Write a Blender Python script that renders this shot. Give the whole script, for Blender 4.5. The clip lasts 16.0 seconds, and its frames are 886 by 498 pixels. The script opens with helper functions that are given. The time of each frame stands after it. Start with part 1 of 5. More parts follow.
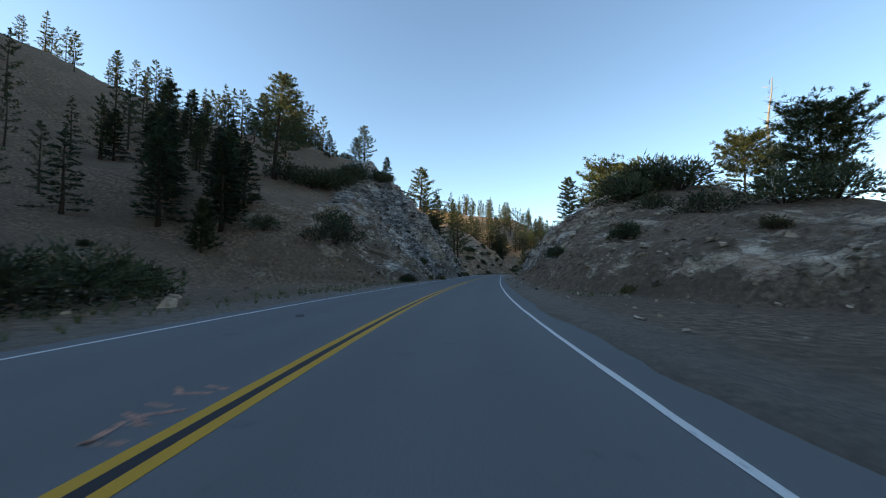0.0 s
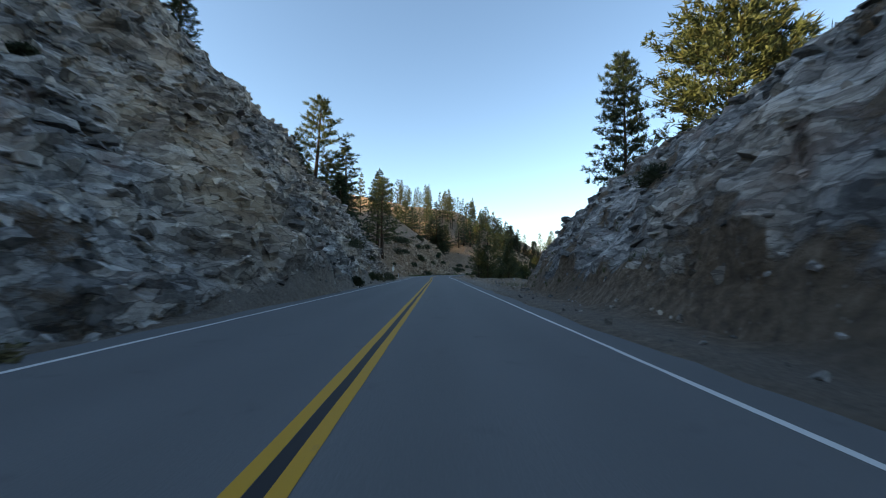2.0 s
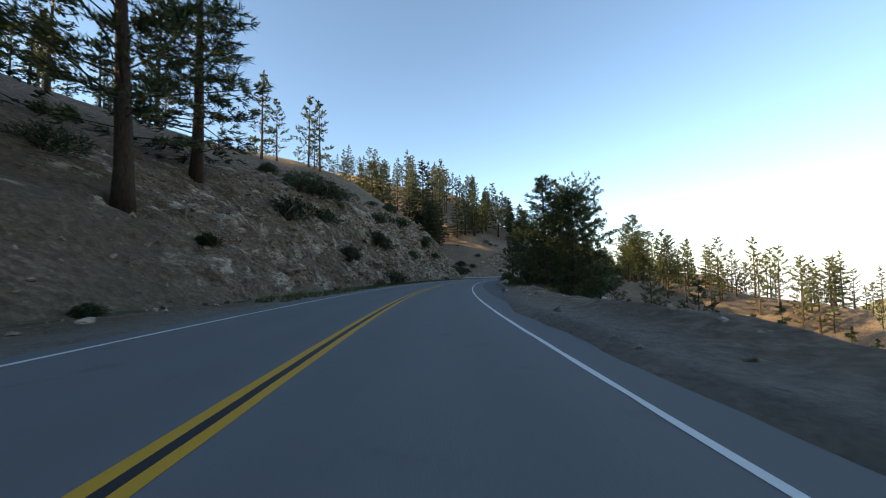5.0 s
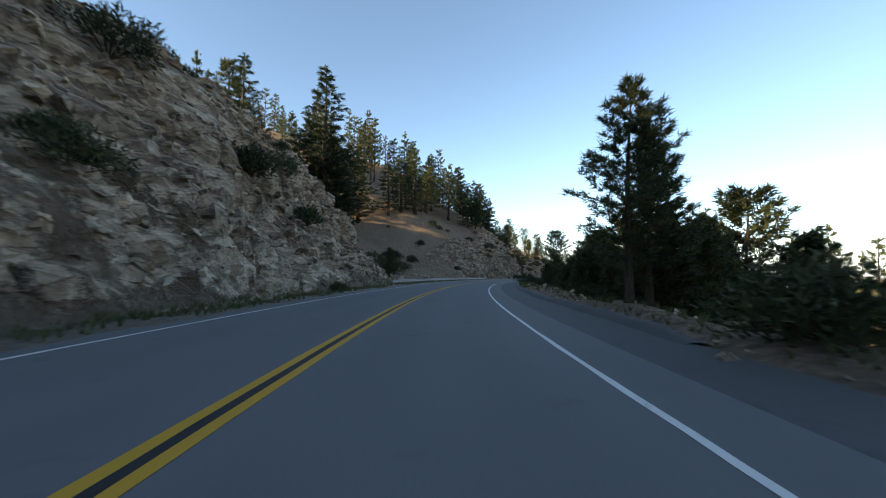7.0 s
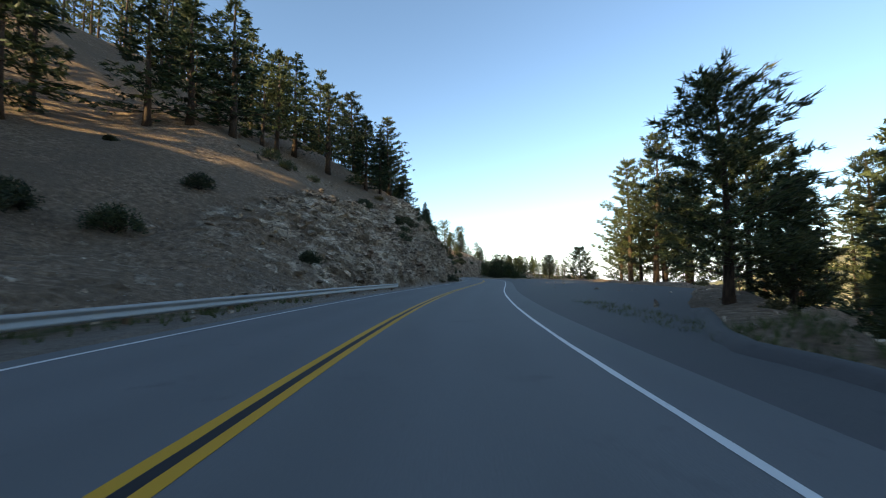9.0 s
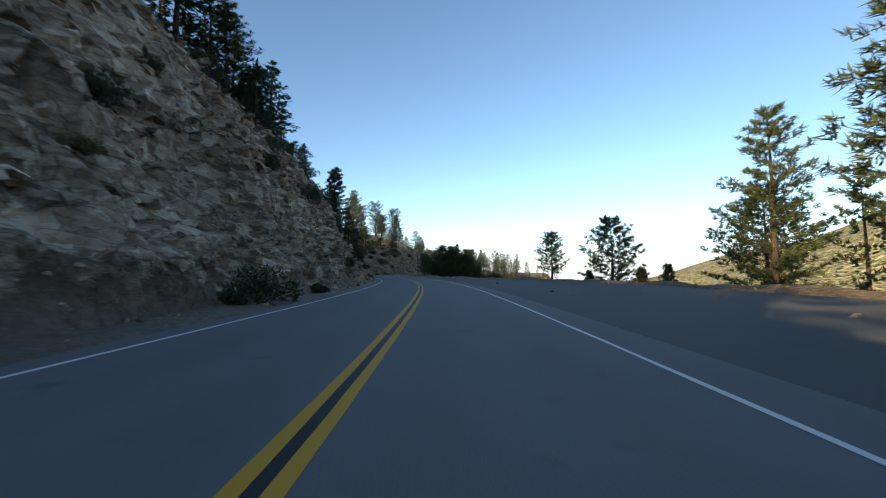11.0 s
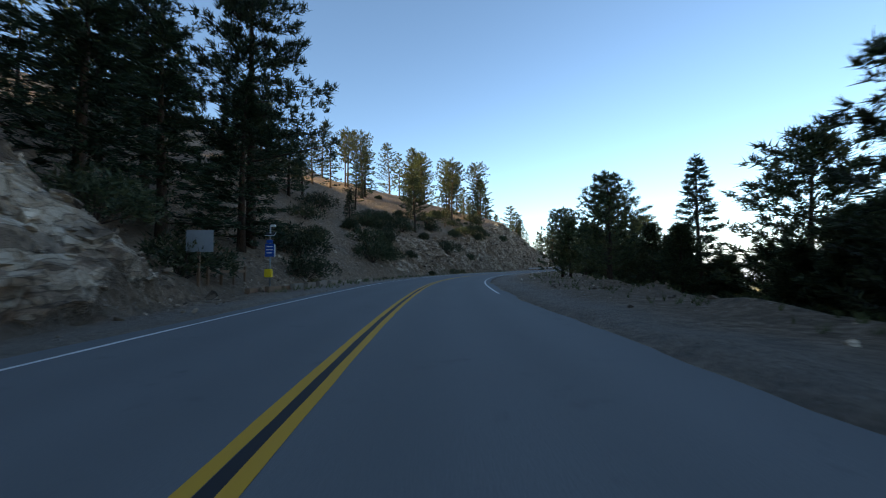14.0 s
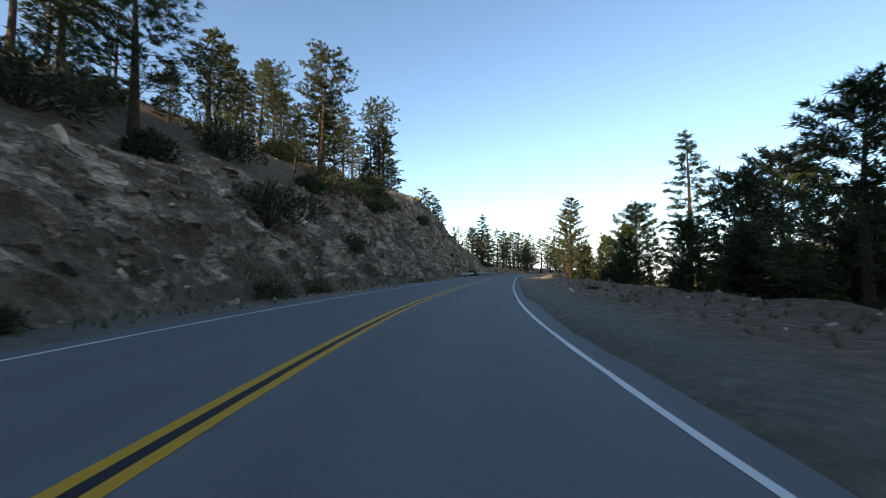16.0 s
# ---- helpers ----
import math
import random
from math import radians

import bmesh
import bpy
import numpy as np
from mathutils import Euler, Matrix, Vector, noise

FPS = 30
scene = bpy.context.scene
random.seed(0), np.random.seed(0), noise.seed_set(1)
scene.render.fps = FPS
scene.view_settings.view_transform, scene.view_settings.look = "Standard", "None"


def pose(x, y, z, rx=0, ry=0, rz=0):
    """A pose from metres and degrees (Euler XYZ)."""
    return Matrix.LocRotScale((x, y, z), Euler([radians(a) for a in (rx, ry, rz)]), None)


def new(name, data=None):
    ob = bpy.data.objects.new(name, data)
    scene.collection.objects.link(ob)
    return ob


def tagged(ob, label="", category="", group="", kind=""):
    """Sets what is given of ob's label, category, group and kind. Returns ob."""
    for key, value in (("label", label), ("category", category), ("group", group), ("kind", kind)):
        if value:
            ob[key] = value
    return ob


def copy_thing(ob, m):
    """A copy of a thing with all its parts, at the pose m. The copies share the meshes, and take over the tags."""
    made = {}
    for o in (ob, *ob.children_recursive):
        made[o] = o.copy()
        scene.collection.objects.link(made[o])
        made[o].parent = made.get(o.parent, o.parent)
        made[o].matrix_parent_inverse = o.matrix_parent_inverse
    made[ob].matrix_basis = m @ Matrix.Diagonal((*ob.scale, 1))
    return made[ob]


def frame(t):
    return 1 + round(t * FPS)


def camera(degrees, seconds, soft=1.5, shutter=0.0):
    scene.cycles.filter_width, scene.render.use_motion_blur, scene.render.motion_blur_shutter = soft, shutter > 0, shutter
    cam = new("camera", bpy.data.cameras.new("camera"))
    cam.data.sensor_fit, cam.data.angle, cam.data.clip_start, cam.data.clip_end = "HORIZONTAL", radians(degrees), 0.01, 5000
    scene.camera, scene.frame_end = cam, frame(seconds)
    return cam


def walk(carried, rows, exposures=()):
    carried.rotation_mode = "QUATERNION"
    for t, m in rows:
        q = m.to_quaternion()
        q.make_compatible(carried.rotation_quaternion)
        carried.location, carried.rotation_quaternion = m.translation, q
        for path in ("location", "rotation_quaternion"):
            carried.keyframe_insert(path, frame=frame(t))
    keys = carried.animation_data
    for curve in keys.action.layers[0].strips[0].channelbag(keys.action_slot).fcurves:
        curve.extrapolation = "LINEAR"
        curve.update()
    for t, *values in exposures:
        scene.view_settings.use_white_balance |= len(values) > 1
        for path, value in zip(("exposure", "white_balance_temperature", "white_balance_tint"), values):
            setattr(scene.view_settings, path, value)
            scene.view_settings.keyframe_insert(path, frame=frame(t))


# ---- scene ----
# A mountain road at the end of the day: rock cuts on one side, pullouts and pines on the other.
FOV = 95.0
EXPO = 1.5
HAZE_GLOW = 0.55
SUN_ELEVATION, SUN_AZIMUTH = 16.0, 97.0   # azimuth: degrees to the left of +y

cam = camera(FOV, 16.0, soft=1.05, shutter=0.1)
# seconds, x, y, z, pitch, lean, yaw
ROWS = [
    (0.0, 0.14, 0.00, 1.131, 3.17, -0.54, 0.20),
    (0.5, 0.34, 13.33, 1.131, 3.61, -0.87, -2.99),
    (1.0, 1.33, 26.57, 1.131, 3.39, -0.86, -6.02),
    (1.5, 2.78, 39.72, 1.131, 3.46, -0.34, -8.26),
    (2.0, 4.67, 52.78, 1.131, 3.24, -0.61, -8.84),
    (2.5, 6.55, 65.79, 1.131, 3.33, -0.49, -8.81),
    (3.0, 8.49, 78.75, 1.131, 3.44, -0.27, -8.93),
    (3.5, 10.53, 91.71, 1.131, 3.32, -0.33, -8.46),
    (4.0, 12.45, 104.78, 1.131, 3.48, -0.29, -8.66),
    (4.5, 14.36, 117.99, 1.131, 3.57, -0.05, -9.29),
    (5.0, 16.40, 131.34, 1.131, 3.61, 0.29, -10.25),
    (5.5, 18.74, 144.76, 1.131, 3.56, 0.52, -11.54),
    (6.0, 21.57, 158.20, 1.131, 3.38, 0.35, -13.30),
    (6.5, 25.04, 171.53, 1.131, 3.57, -0.47, -15.97),
    (7.0, 29.11, 184.70, 1.131, 3.52, -0.67, -19.53),
    (7.5, 33.93, 197.62, 1.131, 3.41, -0.53, -22.85),
    (8.0, 39.54, 210.23, 1.131, 3.30, -0.60, -25.52),
    (8.5, 45.93, 222.51, 1.131, 3.40, -0.28, -28.63),
    (9.0, 52.93, 234.45, 1.131, 3.71, 0.17, -31.70),
    (9.5, 60.70, 245.90, 1.131, 3.99, 0.53, -35.50),
    (10.0, 69.18, 256.87, 1.131, 3.90, 0.61, -38.32),
    (10.5, 78.09, 267.48, 1.131, 3.23, 0.37, -40.06),
    (11.0, 86.80, 278.16, 1.131, 3.19, -0.05, -39.92),
    (11.5, 95.34, 288.76, 1.131, 3.02, 0.25, -39.08),
    (12.0, 103.55, 299.29, 1.131, 3.08, 0.66, -37.07),
    (12.5, 111.13, 309.96, 1.131, 3.10, 0.59, -34.10),
    (13.0, 118.00, 320.83, 1.131, 3.15, 0.17, -31.74),
    (13.5, 124.27, 331.77, 1.131, 2.75, 0.12, -28.58),
    (14.0, 130.15, 342.66, 1.131, 2.52, 0.39, -27.58),
    (14.5, 136.05, 353.22, 1.131, 2.55, 0.71, -28.46),
    (15.0, 141.90, 363.45, 1.131, 2.75, -0.11, -32.50),
    (15.5, 148.33, 373.09, 1.131, 2.77, -0.64, -37.38),
    (16.0, 155.61, 381.94, 1.131, 3.03, -0.14, -41.43),
]
walk(cam, [(t, pose(x, y, z, 90 + p, r, w)) for t, x, y, z, p, r, w in ROWS],
     exposures=[(0.0, EXPO, 7000, 3), (1.3, EXPO + 0.14, 7100, 4), (2.5, EXPO + 0.12, 7150, 4), (6.0, EXPO + 0.1, 7250, 5), (8.0, EXPO + 0.1, 7250, 5), (9.5, EXPO - 0.1, 6700, 3), (10.5, EXPO - 0.35, 6450, 3), (13.0, EXPO - 0.4, 6500, 3), (13.5, EXPO - 0.38, 6350, 3), (14.1, EXPO - 0.15, 6600, 4), (14.5, EXPO - 0.2, 6500, 3), (15.1, EXPO - 0.1, 6800, 4), (16.0, EXPO - 0.1, 6900, 5)])

# ---- sky and sun ----
world = bpy.data.worlds.new("sky")
scene.world = world
world.use_nodes = True
wn = world.node_tree.nodes
wn.clear()
sky = wn.new("ShaderNodeTexSky")
sky.sky_type = "NISHITA"
sky.sun_disc = False
sky.sun_elevation = radians(SUN_ELEVATION)
sky.sun_rotation = radians(-SUN_AZIMUTH)
sky.altitude = 2000
sky.air_density, sky.dust_density, sky.ozone_density = 1.0, 1.6, 1.6
bg = wn.new("ShaderNodeBackground")
bg.inputs["Strength"].default_value = 0.125
wout = wn.new("ShaderNodeOutputWorld")
world.node_tree.links.new(sky.outputs[0], bg.inputs[0])
world.node_tree.links.new(bg.outputs[0], wout.inputs[0])

lamp = bpy.data.lights.new("sun", "SUN")
lamp.energy, lamp.angle, lamp.color = 5.4, radians(0.6), (1.0, 0.75, 0.43)
sun = new("sun", lamp)
az, el = radians(SUN_AZIMUTH), radians(SUN_ELEVATION)
to_sun = Vector((-math.sin(az) * math.cos(el), math.cos(az) * math.cos(el), math.sin(el)))
sun.rotation_euler = to_sun.to_track_quat("Z", "Y").to_euler()


# ---- noise on arrays ----
def hash01(*ints):
    h = np.zeros_like(ints[0], dtype=np.uint64) + np.uint64(1469598103)
    for k in ints:
        h = (h ^ (k.astype(np.int64).astype(np.uint64) + np.uint64(0x9E3779B9))) * np.uint64(6364136223846793005)
        h ^= h >> np.uint64(29)
    return (h >> np.uint64(40)).astype(float) / float(1 << 24)


def vnoise(x, y, z):
    """Smooth value noise in -1..1."""
    xi, yi, zi = np.floor(x), np.floor(y), np.floor(z)
    fx, fy, fz = x - xi, y - yi, z - zi
    fx, fy, fz = (f * f * (3 - 2 * f) for f in (fx, fy, fz))
    out = 0
    for a in (0, 1):
        for b in (0, 1):
            for c in (0, 1):
                w = (fx if a else 1 - fx) * (fy if b else 1 - fy) * (fz if c else 1 - fz)
                out = out + w * hash01(xi + a, yi + b, zi + c)
    return out * 2 - 1


def fbm(x, y, z, octaves=4):
    out, amp = 0, 1.0
    for k in range(octaves):
        out = out + amp * vnoise(x * 2 ** k + 7.3 * k, y * 2 ** k, z * 2 ** k + 3.1 * k)
        amp *= 0.5
    return out


def smooth(t):
    t = np.clip(t, 0, 1)
    return t * t * (3 - 2 * t)


# ---- the road's line ----
HEAD = [13.29, 8.05, 2.93, -1.87, -6.08, -7.49, -8.07, -8.04, -8.38, -6.96, -8.95, -13.47, -17.2, -21.7, -26.65, -31.44, -37.5, -41.05, -40.51, -38.14,
        -33.85, -28.61, -25.78, -30.34, -39.82, -49.5, -52, -52, -53, -58, -64, -72, -80, -88, -95, -100, -103, -105, -106]
S0, S1 = -60.0, 630.0
RS = np.arange(S0, S1 + 0.5, 1.0)
RH = np.radians(np.interp(RS, S0 + 20.0 * np.arange(len(HEAD)), HEAD))
RX = np.concatenate(([0], np.cumsum(-np.sin((RH[1:] + RH[:-1]) / 2))))
RY = np.concatenate(([0], np.cumsum(np.cos((RH[1:] + RH[:-1]) / 2))))
RX, RY = RX - RX[60] - 1.74, RY - RY[60] - 0.02


def on_road(s, d):
    """x, y and heading of the place s along the centre line and d to its right."""
    h = np.interp(s, RS, RH)
    return np.interp(s, RS, RX) + d * np.cos(h), np.interp(s, RS, RY) + d * np.sin(h), h


# ---- shape of the ground, by stations along the road ----
LS = [-60, 0, 18, 25, 32, 38, 48, 55, 63, 71, 82, 98, 112, 122, 140, 155, 180, 205, 222, 232, 260, 280, 300, 316, 340, 365, 385, 394, 410, 430, 460, 490, 520, 560, 620, 700]
L_TOE = [11, 14, 19, 20, 15, 7, 5, 5, 5, 5, 5.2, 5.5, 6, 8, 9, 7, 6.4, 6, 6, 7.4, 7.2, 6.8, 6.5, 6, 5.8, 5.8, 6, 8.5, 7.6, 6.5, 6.3, 6.3, 6.3, 6.3, 6.3, 6.3]
L_HIGH = [3, 3, 1.5, 2.5, 3, 7, 9.5, 11.5, 15.2, 20.8, 20.6, 13.5, 5.5, 3.2, 2.7, 8.4, 12.6, 12.2, 12.4, 2, 2.8, 8.7, 10.6, 14.8, 12.5, 13.8, 8, 2, 2.5, 5, 7.6, 13, 9.5, 1.2, 0.3, 0.2]
L_WIDE = [6, 6, 6, 7, 9, 13, 13, 14, 16, 16.6, 16.9, 10.6, 4, 3.5, 4.7, 12.2, 9.6, 8, 9.4, 7, 8, 7.2, 8.2, 8.6, 7.4, 11, 6.8, 4, 4, 4, 5.1, 6.6, 8, 7.4, 7, 7]
L_TAN = [0.5, 0.5, 0.4, 0.35, 0.3, 0.22, 0.22, 0.32, 0.34, 0.27, 0.36, 0.5, 0.5, 0.54, 0.6, 0.57, 0.44, 0.54, 0.64, 0.55, 0.5, 0.68, 0.6, 0.52, 0.84, 0.8, 0.8, 0.66, 0.55, 0.53, 0.56, 0.43, 0.45, 0.3, 0.25, 0.2]
L_TOP = [36, 36, 32, 31, 31, 30, 34, 44, 52, 54, 54, 54, 52, 48, 50, 50, 54, 50, 48, 46, 54, 62, 58, 48, 40, 38, 38, 37, 36, 36, 36, 34, 26, 8, 0.8, 0.7]
L_ROCK = [0.1, 0.1, 0.15, 0.2, 0.3, 0.42, 0.5, 0.68, 0.85, 1, 1, 1, 1, 0.25, 0.15, 0.45, 0.55, 0.75, 0.9, 0.6, 0.28, 0.7, 0.85, 0.85, 0.85, 0.85, 0.9, 0.3, 0.2, 0.5, 0.62, 0.75, 0.65, 0.6, 0.5, 0.4]
TS = [-60, -20, 10, 22, 30, 55, 76, 84, 91, 97, 104, 108, 115, 128, 150, 250, 264, 280, 340, 352, 362, 370, 385, 400, 420, 450, 480, 600]
R_EDGE = [18, 18, 16, 10, 6.6, 5.7, 6.8, 7.2, 11, 17, 19, 15, 10, 6, 6.4, 6.4, 13, 20, 20, 17, 10, 7, 7.6, 9.6, 11.5, 10, 7.5, 7]
HS = [-60, -20, 10, 22, 28, 34, 44, 52, 60, 75, 84, 91, 97, 103, 600]
R_HILL = [1.5, 2, 3, 3.9, 4.6, 6.8, 9.2, 12.4, 12.8, 11.4, 8.4, 6.2, 2.8, 0, 0]


PS = [-60, 145, 165, 250, 262, 280, 345, 353, 362, 369, 382, 630]
P_EDGE = [4.2, 4.2, 6.1, 6.1, 11, 19, 19, 15.5, 8.5, 4.5, 4.0, 4.0]


def paved(s):
    """How far the asphalt reaches to the right of the centre line."""
    return np.interp(s, PS, P_EDGE) + 0.12 * vnoise(s / 2.7, 0 * s + 4.0, 0 * s) + 0.06 * vnoise(s / 0.8, 0 * s + 1.0, 0 * s)


def ground(s, d, rough=True):
    """Height of the ground at arrays s, d, and how rocky it is."""
    u = -d
    toe, high, wide = np.interp(s, LS, L_TOE), np.interp(s, LS, L_HIGH), np.interp(s, LS, L_WIDE)
    tan, top, rock = np.interp(s, LS, L_TAN), np.interp(s, LS, L_TOP), np.interp(s, LS, L_ROCK)
    wob = vnoise(s / 9.0, 0 * s + 2.2, u / 14.0) * 0.8 + vnoise(s / 3.1, u / 5.0, 0 * s + 9.1) * 0.25
    a = np.clip((u - toe - wob * np.clip(rock, .3, 1)) / wide, 0, 1)
    cliff = high * (1 - (1 - a) ** 1.35)
    above = np.clip(u - toe - wide, 0, None)
    rest = np.clip(top - high, 0.5, None)
    slope = rest * (1 - np.exp(-above * tan / rest))
    # higher mountain shoulders behind the first slopes, mostly unseen, raised to shade the road
    back = np.interp(s, (-60, 5, 25, 45, 70, 100, 128), (40, 36, 28, 22, 10, 6, 0)) * smooth((u - 42) / 55)
    back = back + np.interp(s, (225, 250, 280, 310, 350, 385, 410), (0, 3, 5, 10, 13, 8, 0)) * smooth((u - 30) / 40)
    back = back + np.interp(s, (400, 430, 520, 560), (0, 14, 14, 0)) * smooth((u - 62) / 40)
    left = cliff + slope + back
    left = left + smooth((u - toe) / 8) * (0.9 * fbm(s / 16, u / 16, 0 * s + 1.7, 3) + 2.2 * vnoise(s / 45, u / 40, 0 * s + 5.0) * smooth(above / 25)) * (1 - 0.8 * smooth((s - 520) / 40))
    # the other side: a hill, then pullouts with a berm and the drop
    edge = np.interp(s, TS, R_EDGE) + 0.35 * vnoise(s / 6.0, 0 * s, 0 * s + 3.0)
    hill = np.interp(s, HS, R_HILL)
    b = np.clip(d - edge, 0, None)
    up = hill * (1 - np.exp(-np.clip(b, 0, None) / (1.5 + hill * 0.45))) * 1.08 * (1 - 0.55 * smooth((b - 15) / 30))
    up = up + smooth(b / 6) * 0.7 * fbm(s / 9, d / 9, 0 * s + 8.0, 3) * (hill > 0)
    drop = -np.clip(b - 1.8, 0, None) * 0.52
    drop = drop * (1 - 0.72 * np.exp(-((s - 305) / 30) ** 2) * smooth((b - 2) / 12))   # a spur with trees
    drop = np.where(drop < -22, -22 + (drop + 22) * 0.35, drop)
    berm = 0.34 * np.exp(-((b - 0.9) / 0.8) ** 2) * (0.8 + 0.5 * vnoise(s / 2.3, 0 * s, 0 * s + 6.0)) * (d > 4.5)
    drop = drop + berm * np.clip(1 - hill, 0, 1) + smooth((b - 2) / 10) * 0.9 * fbm(s / 12, d / 12, 0 * s + 4.4, 3)
    w = smooth(hill / 2.0)
    right = up * w + drop * (1 - w)
    rock_r = w * (0.45 + 0.24 * smooth((s - 34) / 14)) * smooth((99 - s) / 9)
    z = np.where(d < 0, left, right)
    rk = np.where(d < 0, rock * smooth((1.25 - (u - toe) / np.maximum(wide, .1)) / 0.25) * smooth((u - toe + 0.5) / 1.2),
                  rock_r * smooth(b / 1.2) * smooth((16 - b) / 4))
    if rough:
        z = z + 0.05 * vnoise(s / 0.9, d / 0.9, 0 * s) + 0.04 * vnoise(s / 2.9, d / 2.5, 0 * s + 4)
    under = np.where(d < 0, smooth((u - 4.25) / 0.5), smooth((d - paved(s) + 0.1) / 0.4))
    return z * under - 0.14 * (1 - under), rk


# ---- materials ----
def material(name, rough=0.85):
    m = bpy.data.materials.new(name)
    m.use_nodes = True
    t = m.node_tree
    p = t.nodes["Principled BSDF"]
    p.inputs["Roughness"].default_value = rough
    p.inputs["Specular IOR Level"].default_value = 0.3
    return m, t, p


def tex(t, scale, detail=6.0, rough=0.6, kind="NOISE", coords=None, stretch=None):
    n = t.nodes.new("ShaderNodeTexNoise" if kind == "NOISE" else "ShaderNodeTexVoronoi")
    n.inputs["Scale"].default_value = scale
    if kind == "NOISE":
        n.inputs["Detail"].default_value, n.inputs["Roughness"].default_value = detail, rough
    if coords is None:
        coords = t.nodes.new("ShaderNodeNewGeometry").outputs["Position"]
    if stretch:
        mp = t.nodes.new("ShaderNodeMapping")
        mp.inputs["Rotation"].default_value = [radians(a) for a in stretch[:3]]
        mp.inputs["Scale"].default_value = stretch[3:]
        t.links.new(coords, mp.inputs["Vector"])
        coords = mp.outputs[0]
    t.links.new(coords, n.inputs["Vector"])
    return n.outputs["Fac"] if kind == "NOISE" else n.outputs["Distance"]


def ramp(t, fac, *stops):
    r = t.nodes.new("ShaderNodeValToRGB")
    e = r.color_ramp.elements
    while len(e) < len(stops):
        e.new(0.5)
    for k, (at, c) in zip(e, stops):
        k.position, k.color = at, (*c, 1) if not isinstance(c, (int, float)) else (c, c, c, 1)
    t.links.new(fac, r.inputs[0])
    return r.outputs[0]


def mix(t, fac, a, b, how="MIX"):
    n = t.nodes.new("ShaderNodeMix")
    n.data_type, n.blend_type = "RGBA", how
    for socket, v in ((n.inputs[0], fac), (n.inputs[6], a), (n.inputs[7], b)):
        if hasattr(v, "links"):
            t.links.new(v, socket)
        else:
            socket.default_value = v if isinstance(v, (int, float)) and socket == n.inputs[0] else (*v, 1)
    return n.outputs[2]


def math_node(t, how, a, b=0.0):
    n = t.nodes.new("ShaderNodeMath")
    n.operation = how
    for socket, v in zip(n.inputs, (a, b)):
        if hasattr(v, "links"):
            t.links.new(v, socket)
        else:
            socket.default_value = v
    return n.outputs[0]


def bump(t, p, height, strength=0.5, far=0.05):
    n = t.nodes.new("ShaderNodeBump")
    n.inputs["Strength"].default_value, n.inputs["Distance"].default_value = strength, far
    t.links.new(height, n.inputs["Height"])
    t.links.new(n.outputs[0], p.inputs["Normal"])


def attribute(t, name):
    n = t.nodes.new("ShaderNodeAttribute")
    n.attribute_name = name
    return n.outputs["Fac"]


def slab_cells(t, scale, turn):
    """Angular cells stretched along tilted beds: a grey level for each, and the dark cracks between them."""
    pos = t.nodes.new("ShaderNodeNewGeometry").outputs["Position"]
    warp = t.nodes.new("ShaderNodeTexNoise")
    warp.inputs["Scale"].default_value, warp.inputs["Detail"].default_value = 1.7, 5
    t.links.new(pos, warp.inputs["Vector"])
    add = t.nodes.new("ShaderNodeVectorMath")
    add.operation = "MULTIPLY_ADD"
    t.links.new(warp.outputs["Color"], add.inputs[0])
    add.inputs[1].default_value = (0.5, 0.5, 0.5)
    t.links.new(pos, add.inputs[2])
    mp = t.nodes.new("ShaderNodeMapping")
    mp.inputs["Rotation"].default_value = [radians(a) for a in turn]
    mp.inputs["Scale"].default_value = (scale, scale, scale * 3.3)
    t.links.new(add.outputs[0], mp.inputs["Vector"])
    cells = t.nodes.new("ShaderNodeTexVoronoi")
    edges = t.nodes.new("ShaderNodeTexVoronoi")
    edges.feature = "DISTANCE_TO_EDGE"
    for n in (cells, edges):
        n.inputs["Scale"].default_value = 1.0
        t.links.new(mp.outputs[0], n.inputs["Vector"])
    sep = t.nodes.new("ShaderNodeSeparateColor")
    t.links.new(cells.outputs["Color"], sep.inputs[0])
    return sep.outputs[0], edges.outputs["Distance"]


